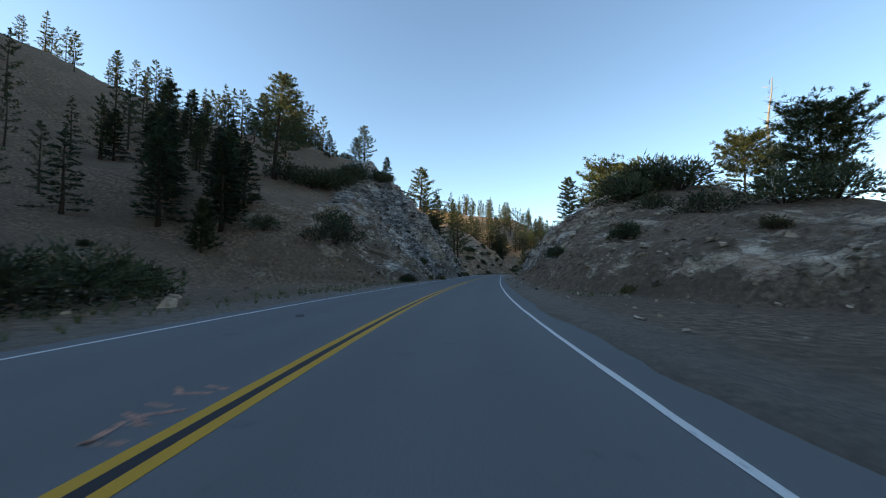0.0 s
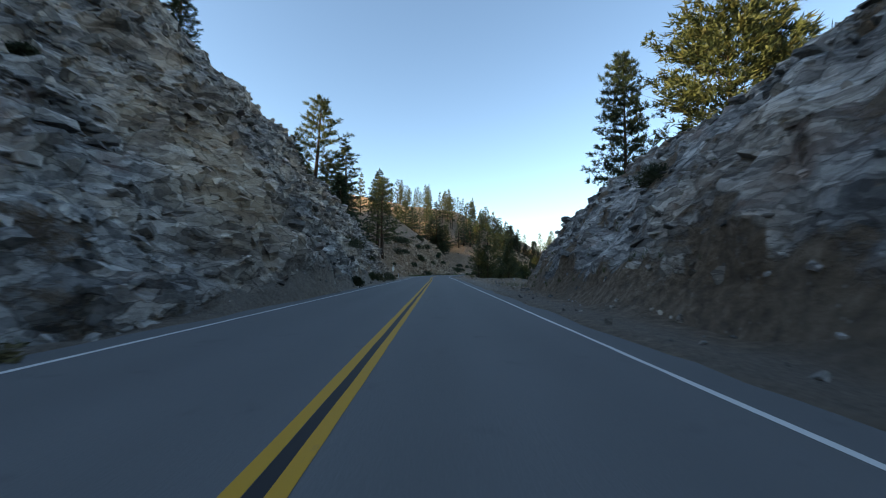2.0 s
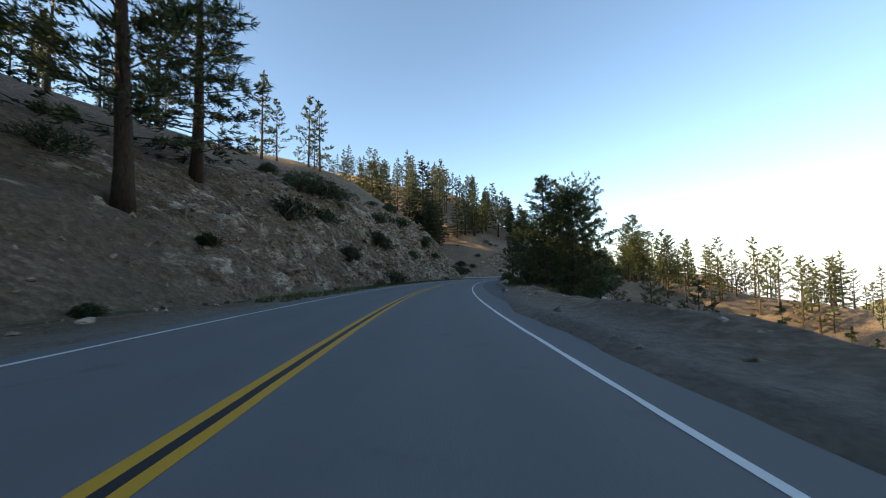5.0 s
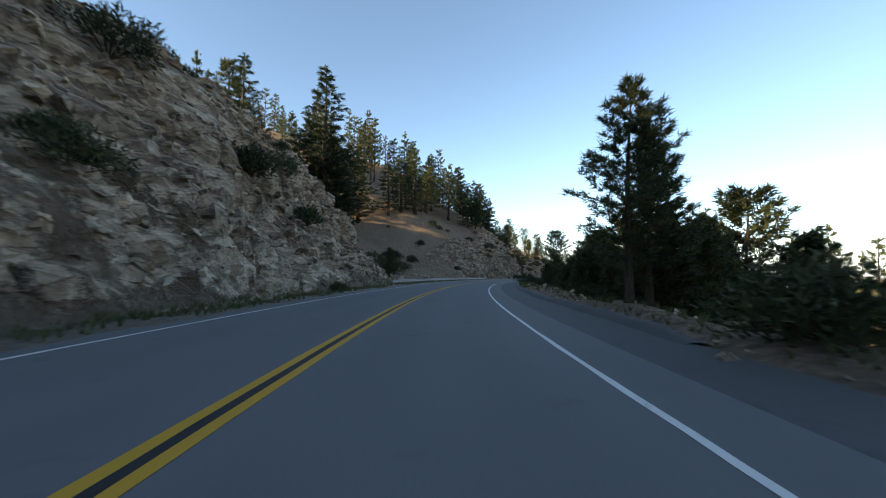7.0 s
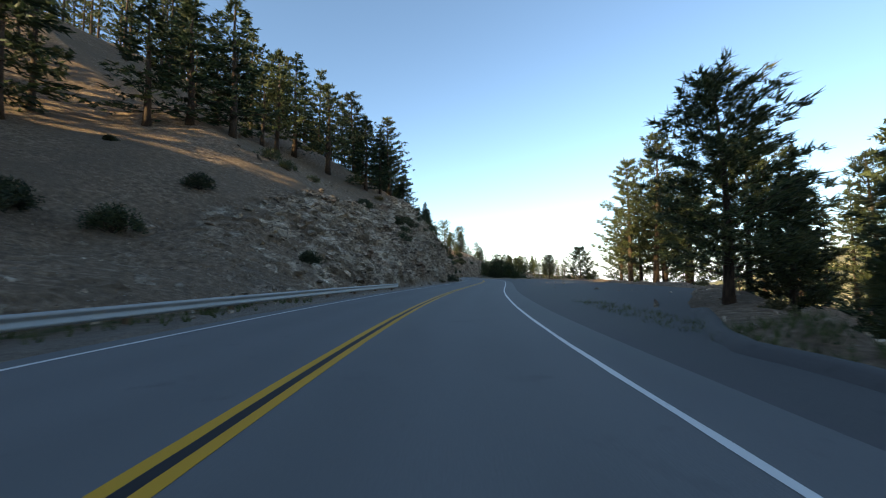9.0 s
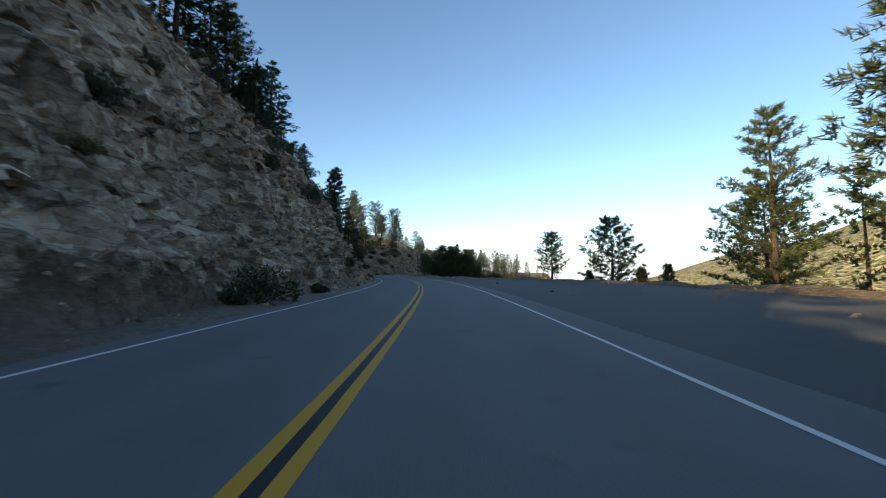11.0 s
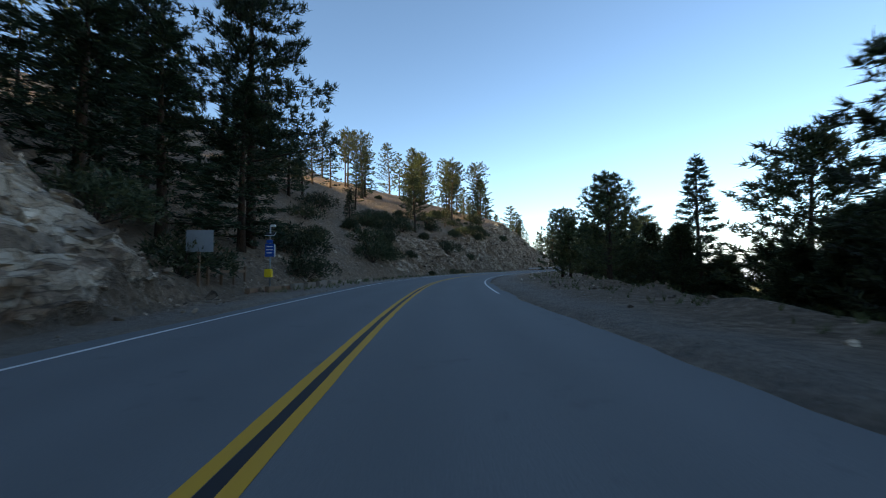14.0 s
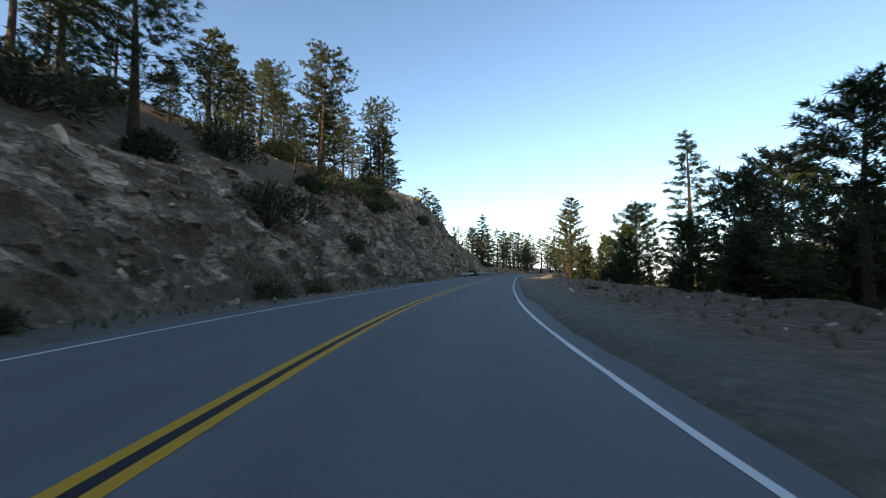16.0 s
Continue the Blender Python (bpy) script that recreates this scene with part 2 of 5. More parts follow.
def rock_colour(t):
    broad = tex(t, 0.07, 4, 0.6)
    fine = tex(t, 2.6, 8, 0.7)
    cell, edge = slab_cells(t, 0.85, (24, 14, 20))
    small, edge2 = slab_cells(t, 2.4, (18, 22, 50))
    tiny, edge3 = slab_cells(t, 6.0, (30, 10, 35))
    level = math_node(t, "ADD", math_node(t, "MULTIPLY", cell, 0.5), math_node(t, "ADD", math_node(t, "MULTIPLY", small, 0.4), math_node(t, "ADD", math_node(t, "MULTIPLY", math_node(t, "SUBTRACT", fine, 0.5), 0.9), math_node(t, "MULTIPLY", math_node(t, "SUBTRACT", tex(t, 0.28, 4, 0.6), 0.46), 1.3))))
    grey = ramp(t, level, (0.08, (0.08, 0.078, 0.075)), (0.40, (0.24, 0.232, 0.22)), (0.66, (0.43, 0.41, 0.38)), (0.9, (0.66, 0.63, 0.58)))
    tan = ramp(t, level, (0.08, (0.13, 0.096, 0.068)), (0.40, (0.33, 0.25, 0.178)), (0.66, (0.50, 0.395, 0.285)), (0.9, (0.64, 0.54, 0.42)))
    place = t.nodes.new("ShaderNodeSeparateXYZ")
    t.links.new(t.nodes.new("ShaderNodeNewGeometry").outputs["Position"], place.inputs[0])
    away = math_node(t, "ABSOLUTE", math_node(t, "SUBTRACT", place.outputs[1], 88.0))
    away = math_node(t, "MINIMUM", math_node(t, "MAXIMUM", math_node(t, "SUBTRACT", away, 18.0), 0.0), 55.0)
    beds = math_node(t, "SUBTRACT", math_node(t, "MULTIPLY", away, 0.006), 0.1)
    c = mix(t, ramp(t, math_node(t, "ADD", broad, beds), (0.42, 0.0), (0.60, 1.0)), grey, tan)
    c = mix(t, ramp(t, tex(t, 0.33, 5, 0.6), (0.58, 0.0), (0.72, 0.5)), c, (0.26, 0.125, 0.07))
    c = mix(t, ramp(t, edge, (0.0, 0.7), (0.035, 0.0)), c, (0.05, 0.043, 0.037))
    c = mix(t, ramp(t, edge2, (0.0, 0.4), (0.035, 0.0)), c, (0.06, 0.05, 0.042))
    relief = math_node(t, "ADD", math_node(t, "MULTIPLY", cell, 0.9), math_node(t, "ADD", math_node(t, "MULTIPLY", small, 0.45), math_node(t, "ADD", math_node(t, "MULTIPLY", fine, 0.3), math_node(t, "MULTIPLY", tiny, 0.22))))
    return c, relief, edge


def dirt_colour(t):
    broad = tex(t, 0.16, 5, 0.6)
    fine = tex(t, 3.0, 9, 0.7)
    pebbles = tex(t, 5.0, kind="VORONOI")
    c = ramp(t, fine, (0.34, (0.10, 0.070, 0.047)), (0.52, (0.26, 0.185, 0.122)), (0.68, (0.44, 0.335, 0.24)))
    c = mix(t, ramp(t, broad, (0.42, 0.0), (0.62, 0.8)), c, (0.185, 0.135, 0.092))
    stones = ramp(t, pebbles, (0.10, 1.0), (0.2, 0.0))
    return mix(t, math_node(t, "MULTIPLY", stones, ramp(t, tex(t, 1.3, 3), (0.48, 0.0), (0.6, 0.8))), c, (0.44, 0.40, 0.35)), fine, pebbles


def ground_material():
    m, t, p = material("hillside", 0.95)
    rc, rf, rv = rock_colour(t)
    dc, df, dp = dirt_colour(t)
    rock = attribute(t, "rock")
    noisy = math_node(t, "ADD", rock, math_node(t, "MULTIPLY", math_node(t, "SUBTRACT", tex(t, 0.42, 7, 0.68), 0.52), 2.4))
    fac = ramp(t, noisy, (0.42, 0.0), (0.58, 1.0))
    gravel = ramp(t, tex(t, 14, 4, 0.7), (0.3, (0.15, 0.135, 0.12)), (0.7, (0.36, 0.325, 0.285)))
    dc = mix(t, attribute(t, "verge"), dc, gravel)
    grass = ramp(t, math_node(t, "MULTIPLY", attribute(t, "grass"), tex(t, 1.1, 7, 0.7)), (0.34, 0.0), (0.48, 0.85))
    dc = mix(t, grass, dc, (0.075, 0.085, 0.03))
    t.links.new(mix(t, fac, dc, rc), p.inputs["Base Color"])
    bump(t, p, mix(t, fac, df, rf), 1.0, 0.5)
    return m


def asphalt_material(name, light, dark, tracks=False):
    m, t, p = material(name, 0.82)
    grain = tex(t, 60, 3, 0.7)
    patch = tex(t, 0.22, 5, 0.6)
    stains = tex(t, 1.2, 7, 0.65)
    c = ramp(t, grain, (0.3, dark), (0.7, light))
    c = mix(t, ramp(t, patch, (0.4, 0.0), (0.65, 0.55)), c, tuple(v * 0.7 for v in light))
    c = mix(t, ramp(t, stains, (0.60, 0.0), (0.72, 0.45)), c, tuple(v * 0.45 for v in dark))
    if tracks:
        # wheel tracks, polished a little darker along each lane
        side = math_node(t, "ABSOLUTE", attribute(t, "across"))
        wave = math_node(t, "COSINE", math_node(t, "MULTIPLY", math_node(t, "SUBTRACT", side, 0.85), 3.93))
        worn = math_node(t, "MULTIPLY", math_node(t, "ADD", math_node(t, "MULTIPLY", wave, 0.5), 0.5), ramp(t, tex(t, 0.5, 5, 0.6, stretch=(0, 0, 0, 1, 0.25, 1)), (0.3, 0.15), (0.7, 0.6)))
        c = mix(t, worn, c, tuple(v * 0.62 for v in light))
    t.links.new(c, p.inputs["Base Color"])
    bump(t, p, grain, 0.35, 0.01)
    return m


def paint_material(name, colour, worn):
    m, t, p = material(name, 0.7)
    wear = tex(t, 9, 8, 0.75)
    broad = tex(t, 0.6, 4)
    f = ramp(t, math_node(t, "ADD", wear, math_node(t, "MULTIPLY", broad, 0.35)), (worn, 1.0), (worn + 0.12, 0.0))
    t.links.new(mix(t, f, colour, (0.10, 0.095, 0.09)), p.inputs["Base Color"])
    return m


def bark_material(name, a, b):
    m, t, p = material(name, 0.9)
    n = tex(t, 3.0, 7, 0.7, stretch=(0, 0, 0, 6, 6, 1))
    t.links.new(ramp(t, n, (0.35, a), (0.65, b)), p.inputs["Base Color"])
    bump(t, p, n, 0.8, 0.05)
    return m


def needle_material(name, dark, light, dry):
    m, t, p = material(name, 0.62)
    isl = t.nodes.new("ShaderNodeNewGeometry").outputs["Random Per Island"]
    per = t.nodes.new("ShaderNodeObjectInfo").outputs["Random"]
    c = ramp(t, isl, (0.1, dark), (0.85, light))
    c = mix(t, ramp(t, tex(t, 0.9, 4), (0.5, 0.0), (0.72, 0.6)), c, dry)
    hs = t.nodes.new("ShaderNodeHueSaturation")
    t.links.new(c, hs.inputs["Color"])
    t.links.new(math_node(t, "ADD", math_node(t, "MULTIPLY", per, 0.6), 0.7), hs.inputs["Value"])
    t.links.new(hs.outputs[0], p.inputs["Base Color"])
    p.inputs["Transmission Weight"].default_value = 0.0
    tr = t.nodes.new("ShaderNodeBsdfTranslucent")
    t.links.new(hs.outputs[0], tr.inputs["Color"])
    mx = t.nodes.new("ShaderNodeMixShader")
    mx.inputs[0].default_value = 0.28
    t.links.new(p.outputs[0], mx.inputs[1])
    t.links.new(tr.outputs[0], mx.inputs[2])
    t.links.new(mx.outputs[0], t.nodes["Material Output"].inputs["Surface"])
    return m


def plain_material(name, colour, rough=0.6, metal=0.0, spots=0.25):
    m, t, p = material(name, rough)
    p.inputs["Metallic"].default_value = metal
    n = tex(t, 6, 6, 0.7)
    t.links.new(mix(t, ramp(t, n, (0.45, 0.0), (0.75, spots)), colour, tuple(c * 0.45 for c in colour)), p.inputs["Base Color"])
    bump(t, p, n, 0.2, 0.01)
    return m


M_GROUND = ground_material()
M_ROAD = asphalt_material("road_asphalt", (0.165, 0.169, 0.171), (0.092, 0.095, 0.097), True)
M_SHOULDER = asphalt_material("dark_asphalt", (0.095, 0.095, 0.096), (0.048, 0.048, 0.049))
M_YELLOW = paint_material("yellow_line", (0.50, 0.27, 0.022), 0.42)
M_WHITE = paint_material("white_line", (0.62, 0.62, 0.60), 0.46)
M_TAR = plain_material("tar", (0.02, 0.02, 0.022), 0.7)
M_BARK = bark_material("pine_bark", (0.022, 0.016, 0.012), (0.09, 0.06, 0.042))
M_DEAD = bark_material("bare_wood", (0.16, 0.14, 0.12), (0.36, 0.33, 0.29))
M_PINE = needle_material("pine_needles", (0.022, 0.036, 0.018), (0.080, 0.098, 0.038), (0.14, 0.122, 0.047))
M_FIR = needle_material("fir_needles", (0.015, 0.029, 0.018), (0.047, 0.074, 0.035), (0.075, 0.075, 0.034))
M_BUSH = needle_material("brush_leaves", (0.020, 0.031, 0.015), (0.066, 0.080, 0.036), (0.11, 0.095, 0.048))
M_SAGE = needle_material("dry_brush", (0.06, 0.06, 0.03), (0.16, 0.14, 0.06), (0.20, 0.16, 0.08))
M_GRASS = needle_material("roadside_grass", (0.045, 0.06, 0.022), (0.13, 0.15, 0.055), (0.22, 0.19, 0.09))


def stone_material():
    m, t, p = material("stone", 0.93)
    c, f, v = rock_colour(t)
    hs = t.nodes.new("ShaderNodeHueSaturation")
    per = t.nodes.new("ShaderNodeObjectInfo").outputs["Random"]
    isl = t.nodes.new("ShaderNodeNewGeometry").outputs["Random Per Island"]
    t.links.new(math_node(t, "ADD", math_node(t, "MULTIPLY", math_node(t, "FRACT", math_node(t, "ADD", per, isl)), 0.9), 0.4), hs.inputs["Value"])
    t.links.new(c, hs.inputs["Color"])
    t.links.new(hs.outputs[0], p.inputs["Base Color"])
    bump(t, p, f, 0.8, 0.1)
    return m


M_STONE = stone_material()


# ---- mesh helpers ----
def mesh(name, verts, faces, mat, smooth_faces=False):
    me = bpy.data.meshes.new(name)
    me.from_pydata(np.asarray(verts).tolist(), [], faces if isinstance(faces, list) else faces.tolist())
    me.materials.append(mat)
    if smooth_faces:
        me.polygons.foreach_set("use_smooth", [True] * len(me.polygons))
    me.update()
    return me


def grid_faces(rows, cols):
    i = np.arange(rows - 1)[:, None] * cols + np.arange(cols - 1)[None, :]
    return np.stack([i, i + 1, i + cols + 1, i + cols], -1).reshape(-1, 4)


def thing(name, label, category, group="", at=None):
    ob = new(name)
    ob.empty_display_size = 0.2
    if at is not None:
        ob.matrix_basis = at
    return tagged(ob, label, category, group)


def part(name, data, parent, label=""):
    ob = new(name, data)
    ob.parent = parent
    return tagged(ob, label) if label else ob


def box_mesh(name, size, mat, at=(0, 0, 0), bevel=0.01, turn=None):
    bm = bmesh.new()
    bmesh.ops.create_cube(bm, size=1)
    bmesh.ops.scale(bm, vec=size, verts=bm.verts)
    if bevel:
        bmesh.ops.bevel(bm, geom=bm.edges[:], offset=bevel, segments=2, affect="EDGES")
    if turn is not None:
        bmesh.ops.transform(bm, matrix=turn, verts=bm.verts)
    bmesh.ops.translate(bm, vec=at, verts=bm.verts)
    me = bpy.data.meshes.new(name)
    bm.to_mesh(me)
    bm.free()
    me.materials.append(mat)
    return me


def tube(points, radii, sides=6, cap=True):
    """Vertices and faces of a tapered tube along points."""
    pts, vs, fs = [Vector(p) for p in points], [], []
    for k, (p, r) in enumerate(zip(pts, radii)):
        way = (pts[min(k + 1, len(pts) - 1)] - pts[max(k - 1, 0)]).normalized()
        a = way.orthogonal().normalized()
        b = way.cross(a)
        for j in range(sides):
            q = 2 * math.pi * j / sides
            vs.append(p + float(r) * (math.cos(q) * a + math.sin(q) * b))
    for k in range(len(pts) - 1):
        for j in range(sides):
            n = (j + 1) % sides
            fs.append([k * sides + j, k * sides + n, (k + 1) * sides + n, (k + 1) * sides + j])
    if cap:
        fs.append(list(range(sides))[::-1])
        fs.append([(len(pts) - 1) * sides + j for j in range(sides)])
    return vs, fs


def joined(pieces):
    vs, fs = [], []
    for v, f in pieces:
        n = len(vs)
        vs += v
        fs += [[k + n for k in q] for q in f]
    return vs, fs


# ---- the hillsides ----
SSTEP = np.concatenate((np.arange(-60, -16, 1.5), np.arange(-15, 520, 0.4), np.arange(520, S1 + 0.1, 2.0)))
LEFT_D = -np.concatenate((np.arange(130, 60, -5.0), np.arange(60, 32, -2.0), np.arange(32, 22, -1.0), np.arange(22, 15, -0.5), np.arange(15, 4.6, -0.3), [4.4, 4.1, 3.8, 2.0]))
RIGHT_D = np.concatenate(([2.0, 3.9, 4.3, 4.7], np.arange(5.2, 24, 0.55), np.arange(24, 40, 1.2), np.arange(40, 92, 4.0)))
DS = np.concatenate((LEFT_D, RIGHT_D))
gs, gd = np.meshgrid(SSTEP, DS, indexing="ij")
gz, rk = ground(gs, gd)
gx, gy, gh = on_road(gs, gd)
# broken rock: blocks that stand out by different amounts, in tilted beds
px = gx + 1.3 * vnoise(gx / 3, gy / 3, gz / 3)
py = gy + 1.3 * vnoise(gx / 3 + 9, gy / 3, gz / 3)
pz = gz + 0.35 * px + 0.2 * py + 0.5 * vnoise(gx / 2.2, gy / 2.2 + 5, gz / 2.2)
big = hash01(np.floor(px / 3.2), np.floor(py / 2.8), np.floor(pz / 0.8)) - 0.5
mid = hash01(np.floor(px / 1.5 + 7), np.floor(py / 1.4), np.floor(pz / 0.36)) - 0.5
out = rk * (0.85 * big + 0.75 * mid + 0.8 * fbm(gx / 4, gy / 4, gz / 4, 3))
side = np.where(gd < 0, 1.0, -1.0)
lift = np.clip(out * 0.45, -0.5, 0.7)
gz = gz + lift
gx = gx + out * 0.8 * side * np.cos(gh)
gy = gy + out * 0.8 * side * np.sin(gh)
ground_me = mesh("hillside", np.stack([gx, gy, gz], -1).reshape(-1, 3), grid_faces(len(SSTEP), len(DS)), M_GROUND)
for key, val in (("rock", rk), ("verge", np.clip(1 - np.abs(np.abs(gd) - 5.0) / 1.6, 0, 1) * 0.75),
                 ("grass", np.clip(1 - np.abs(-gd - np.interp(gs, LS, L_TOE) + 0.6) / 1.3, 0, 1) * ((gs > 140) & (gs < 260)))):
    ground_me.attributes.new(key, "FLOAT", "POINT").data.foreach_set("value", val.reshape(-1).astype(np.float32))
ground_me.polygons.foreach_set("use_smooth", (0.25 * (rk[1:, 1:] + rk[:-1, 1:] + rk[1:, :-1] + rk[:-1, :-1]) < 0.3).reshape(-1))
hillside = tagged(new("ground", ground_me), "brown dirt and broken rock hillsides along the road", "hillside", kind="structure")
GZ = gz


def height(s, d):
    i = np.clip(np.searchsorted(SSTEP, s) - 1, 0, len(SSTEP) - 2)
    j = np.clip(np.searchsorted(DS, d) - 1, 0, len(DS) - 2)
    a = (s - SSTEP[i]) / (SSTEP[i + 1] - SSTEP[i])
    b = (d - DS[j]) / (DS[j + 1] - DS[j])
    return float((GZ[i, j] * (1 - b) + GZ[i, j + 1] * b) * (1 - a) + (GZ[i + 1, j] * (1 - b) + GZ[i + 1, j + 1] * b) * a)


def stand(s, d, sink=0.0, turn=0.0, scale=1.0, lean=0.0):
    """The pose of a thing that stands on the ground."""
    x, y, h = on_road(s, d)
    return pose(float(x), float(y), height(s, d) - sink, lean, 0, math.degrees(h) + turn) @ Matrix.Scale(scale, 4)


# ---- the land beyond ----
def far_material():
    m, t, p = material("far_slope", 1.0)
    n = tex(t, 0.075, 8, 0.8)
    trees = tex(t, 0.16, kind="VORONOI")
    c = ramp(t, n, (0.42, (0.12, 0.125, 0.06)), (0.52, (0.26, 0.23, 0.14)), (0.7, (0.40, 0.35, 0.23)))
    c = mix(t, ramp(t, trees, (0.30, 0.75), (0.52, 0.0)), c, (0.085, 0.095, 0.045))
    t.links.new(c, p.inputs["Base Color"])
    bump(t, p, trees, 1.0, 6.0)
    return m


def far_land():
    """Valley and mountains round the road, out to the haze."""
    az = np.arange(0, 360.1, 1.25)
    r = np.concatenate(([0.0], np.geomspace(40, 4600, 84)))
    a, r = np.meshgrid(az, r, indexing="ij")
    x, y = 120 + r * np.sin(np.radians(a)), 300 + r * np.cos(np.radians(a))
    k = np.argmin((x[..., None] - RX[::6]) ** 2 + (y[..., None] - RY[::6]) ** 2, axis=-1) * 6
    d = (x - RX[k]) * np.cos(RH[k]) + (y - RY[k]) * np.sin(RH[k])
    wide = np.hypot(x - RX[k], y - RY[k])
    valley = -44 - 0.10 * np.clip(r - 60, 0, 3200)
    crest = np.clip(-80 + 7.8 * (a - 60.2), -420, 340)
    face = smooth((r - 430) / 770)
    mount = np.where(a < 190, np.maximum(valley, valley * (1 - face) + crest * face - np.clip(r - 1200, 0, 4000) * 0.16), valley)
    mount = mount + smooth((r - 420) / 500) * 22 * fbm(x / 210, y / 210, 0 * x + 2, 4)
    fade = smooth((RS[k] - 430) / 150)
    hills = 14 + 34 * smooth((-d - 150) / 300) + 25 * fbm(x / 240, y / 240, 0 * x + 6, 3) * smooth((-d - 160) / 200) - 0.12 * np.clip(-d - 700, 0, 3000)
    hills = hills * (1 - fade) + valley * fade
    z = np.where((d > 0) | ((a > 15) & (a < 190) & (RS[k] > 430)), mount, hills)
    z = np.where(wide < 118, np.minimum(z, -52), z)
    return mesh("far_land", np.stack([x, y, z], -1).reshape(-1, 3), grid_faces(*x.shape)[:, ::-1], M_FAR, True)


M_FAR = far_material()
far = tagged(new("backdrop", far_land()), "sunlit forested mountain across the valley", "mountain", kind="structure")


def haze_glow_material():
    """Pale haze over the lowland, painted as a glow that thins out upward."""
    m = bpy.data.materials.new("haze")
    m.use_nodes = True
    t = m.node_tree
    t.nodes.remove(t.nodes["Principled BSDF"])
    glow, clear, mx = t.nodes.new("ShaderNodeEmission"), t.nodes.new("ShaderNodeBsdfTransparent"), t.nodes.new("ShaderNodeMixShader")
    glow.inputs["Color"].default_value, glow.inputs["Strength"].default_value = (0.93, 0.95, 1.0, 1), HAZE_GLOW
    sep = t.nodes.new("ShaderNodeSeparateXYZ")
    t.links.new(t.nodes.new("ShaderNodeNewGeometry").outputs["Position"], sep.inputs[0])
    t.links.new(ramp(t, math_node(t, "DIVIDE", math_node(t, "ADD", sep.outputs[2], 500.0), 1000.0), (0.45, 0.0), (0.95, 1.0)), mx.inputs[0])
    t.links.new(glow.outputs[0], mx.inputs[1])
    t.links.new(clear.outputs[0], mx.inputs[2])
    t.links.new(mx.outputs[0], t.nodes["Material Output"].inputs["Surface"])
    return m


# a self-lit shell far out stands in for the bright haze
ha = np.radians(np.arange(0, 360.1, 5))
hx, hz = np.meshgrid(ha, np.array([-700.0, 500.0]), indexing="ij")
haze = tagged(new("backdrop", mesh("haze", np.stack([120 + 4400 * np.sin(hx), 300 + 4400 * np.cos(hx), hz], -1).reshape(-1, 3), grid_faces(*hx.shape), haze_glow_material())),
              "glowing shell standing in for pale haze over the far lowland", "haze", kind="structure")
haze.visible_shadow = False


# ---- the road ----
def strip(name, s_from, s_to, d_in, d_out, z, mat, step=1.0, across=2, edge=0.0, seed=0.0):
    s = np.arange(s_from, s_to + 0.01, step)
    inner = d_in(s) if callable(d_in) else np.full(len(s), d_in)
    outer = d_out(s) if callable(d_out) else np.full(len(s), d_out)
    if edge:
        inner = inner + edge * vnoise(s / 0.7, 0 * s + seed, 0 * s)
        outer = outer + edge * vnoise(s / 0.7, 0 * s + seed + 5, 0 * s)
    f = np.linspace(0, 1, across)
    d = inner[:, None] * (1 - f) + outer[:, None] * f
    x, y, _ = on_road(s[:, None] + 0 * d, d)
    return mesh(name, np.stack([x, y, z + 0 * x], -1).reshape(-1, 3), grid_faces(len(s), across), mat)


WL, WR = 3.74, 3.57   # from the middle to the edge lines
road = tagged(new("road", strip("road", -60, S1, lambda s: -4.3 + 0.1 * vnoise(s / 1.7, 0 * s, 0 * s), lambda s: np.minimum(paved(s), 4.5), 0.0, M_ROAD, 0.5, 5)),
              "grey worn two-lane asphalt mountain road", "road", kind="structure")
me = road.data
spot = np.empty(len(me.vertices) * 3)
me.vertices.foreach_get("co", spot)
near_s = np.repeat(np.arange(S0, S1 + 0.01, 0.5), 5)
cx, cy, ch = on_road(near_s, 0 * near_s)
spot = spot.reshape(-1, 3)
me.attributes.new("across", "FLOAT", "POINT").data.foreach_set("value", ((spot[:, 0] - cx) * np.cos(ch) + (spot[:, 1] - cy) * np.sin(ch)).astype(np.float32))
shoulder = tagged(new("pavement", strip("pavement", 144, 372, lambda s: np.minimum(4.45, paved(s) - 0.05), lambda s: paved(s), -0.012, M_SHOULDER, 0.5, 6)),
                  "dark asphalt shoulder and pullout beside the road", "pullout", kind="structure")


def middle(off):
    """The painted middle of the road wanders a little to either side of its line."""
    return lambda s: off + 0.03 * vnoise(s / 40.0, 0 * s + 2.0, 0 * s)


for k, (a, b) in enumerate(((-0.175, -0.055), (0.055, 0.175))):
    part("centre_line", strip("centre_line", -60, S1, middle(a), middle(b), 0.004, M_YELLOW, 0.5, 2, 0.006, k), road, "yellow painted centre line")
part("seal", strip("seal", -60, S1, middle(-0.055), middle(0.055), 0.003, M_TAR, 0.5, 2), road, "dark strip between the yellow lines")
part("edge_line", strip("edge_line", -60, S1, -WL - 0.045, -WL + 0.045, 0.004, M_WHITE, 0.5, 2, 0.01, 3), road, "thin white painted edge line")
part("edge_line", strip("edge_line", -60, 366, WR - 0.043, WR + 0.043, 0.004, M_WHITE, 0.5, 2, 0.01, 4), road, "thin white painted edge line")
part("edge_line", strip("edge_line", 394, S1, WR - 0.043, WR + 0.043, 0.004, M_WHITE, 0.5, 2, 0.01, 4), road, "thin white painted edge line")


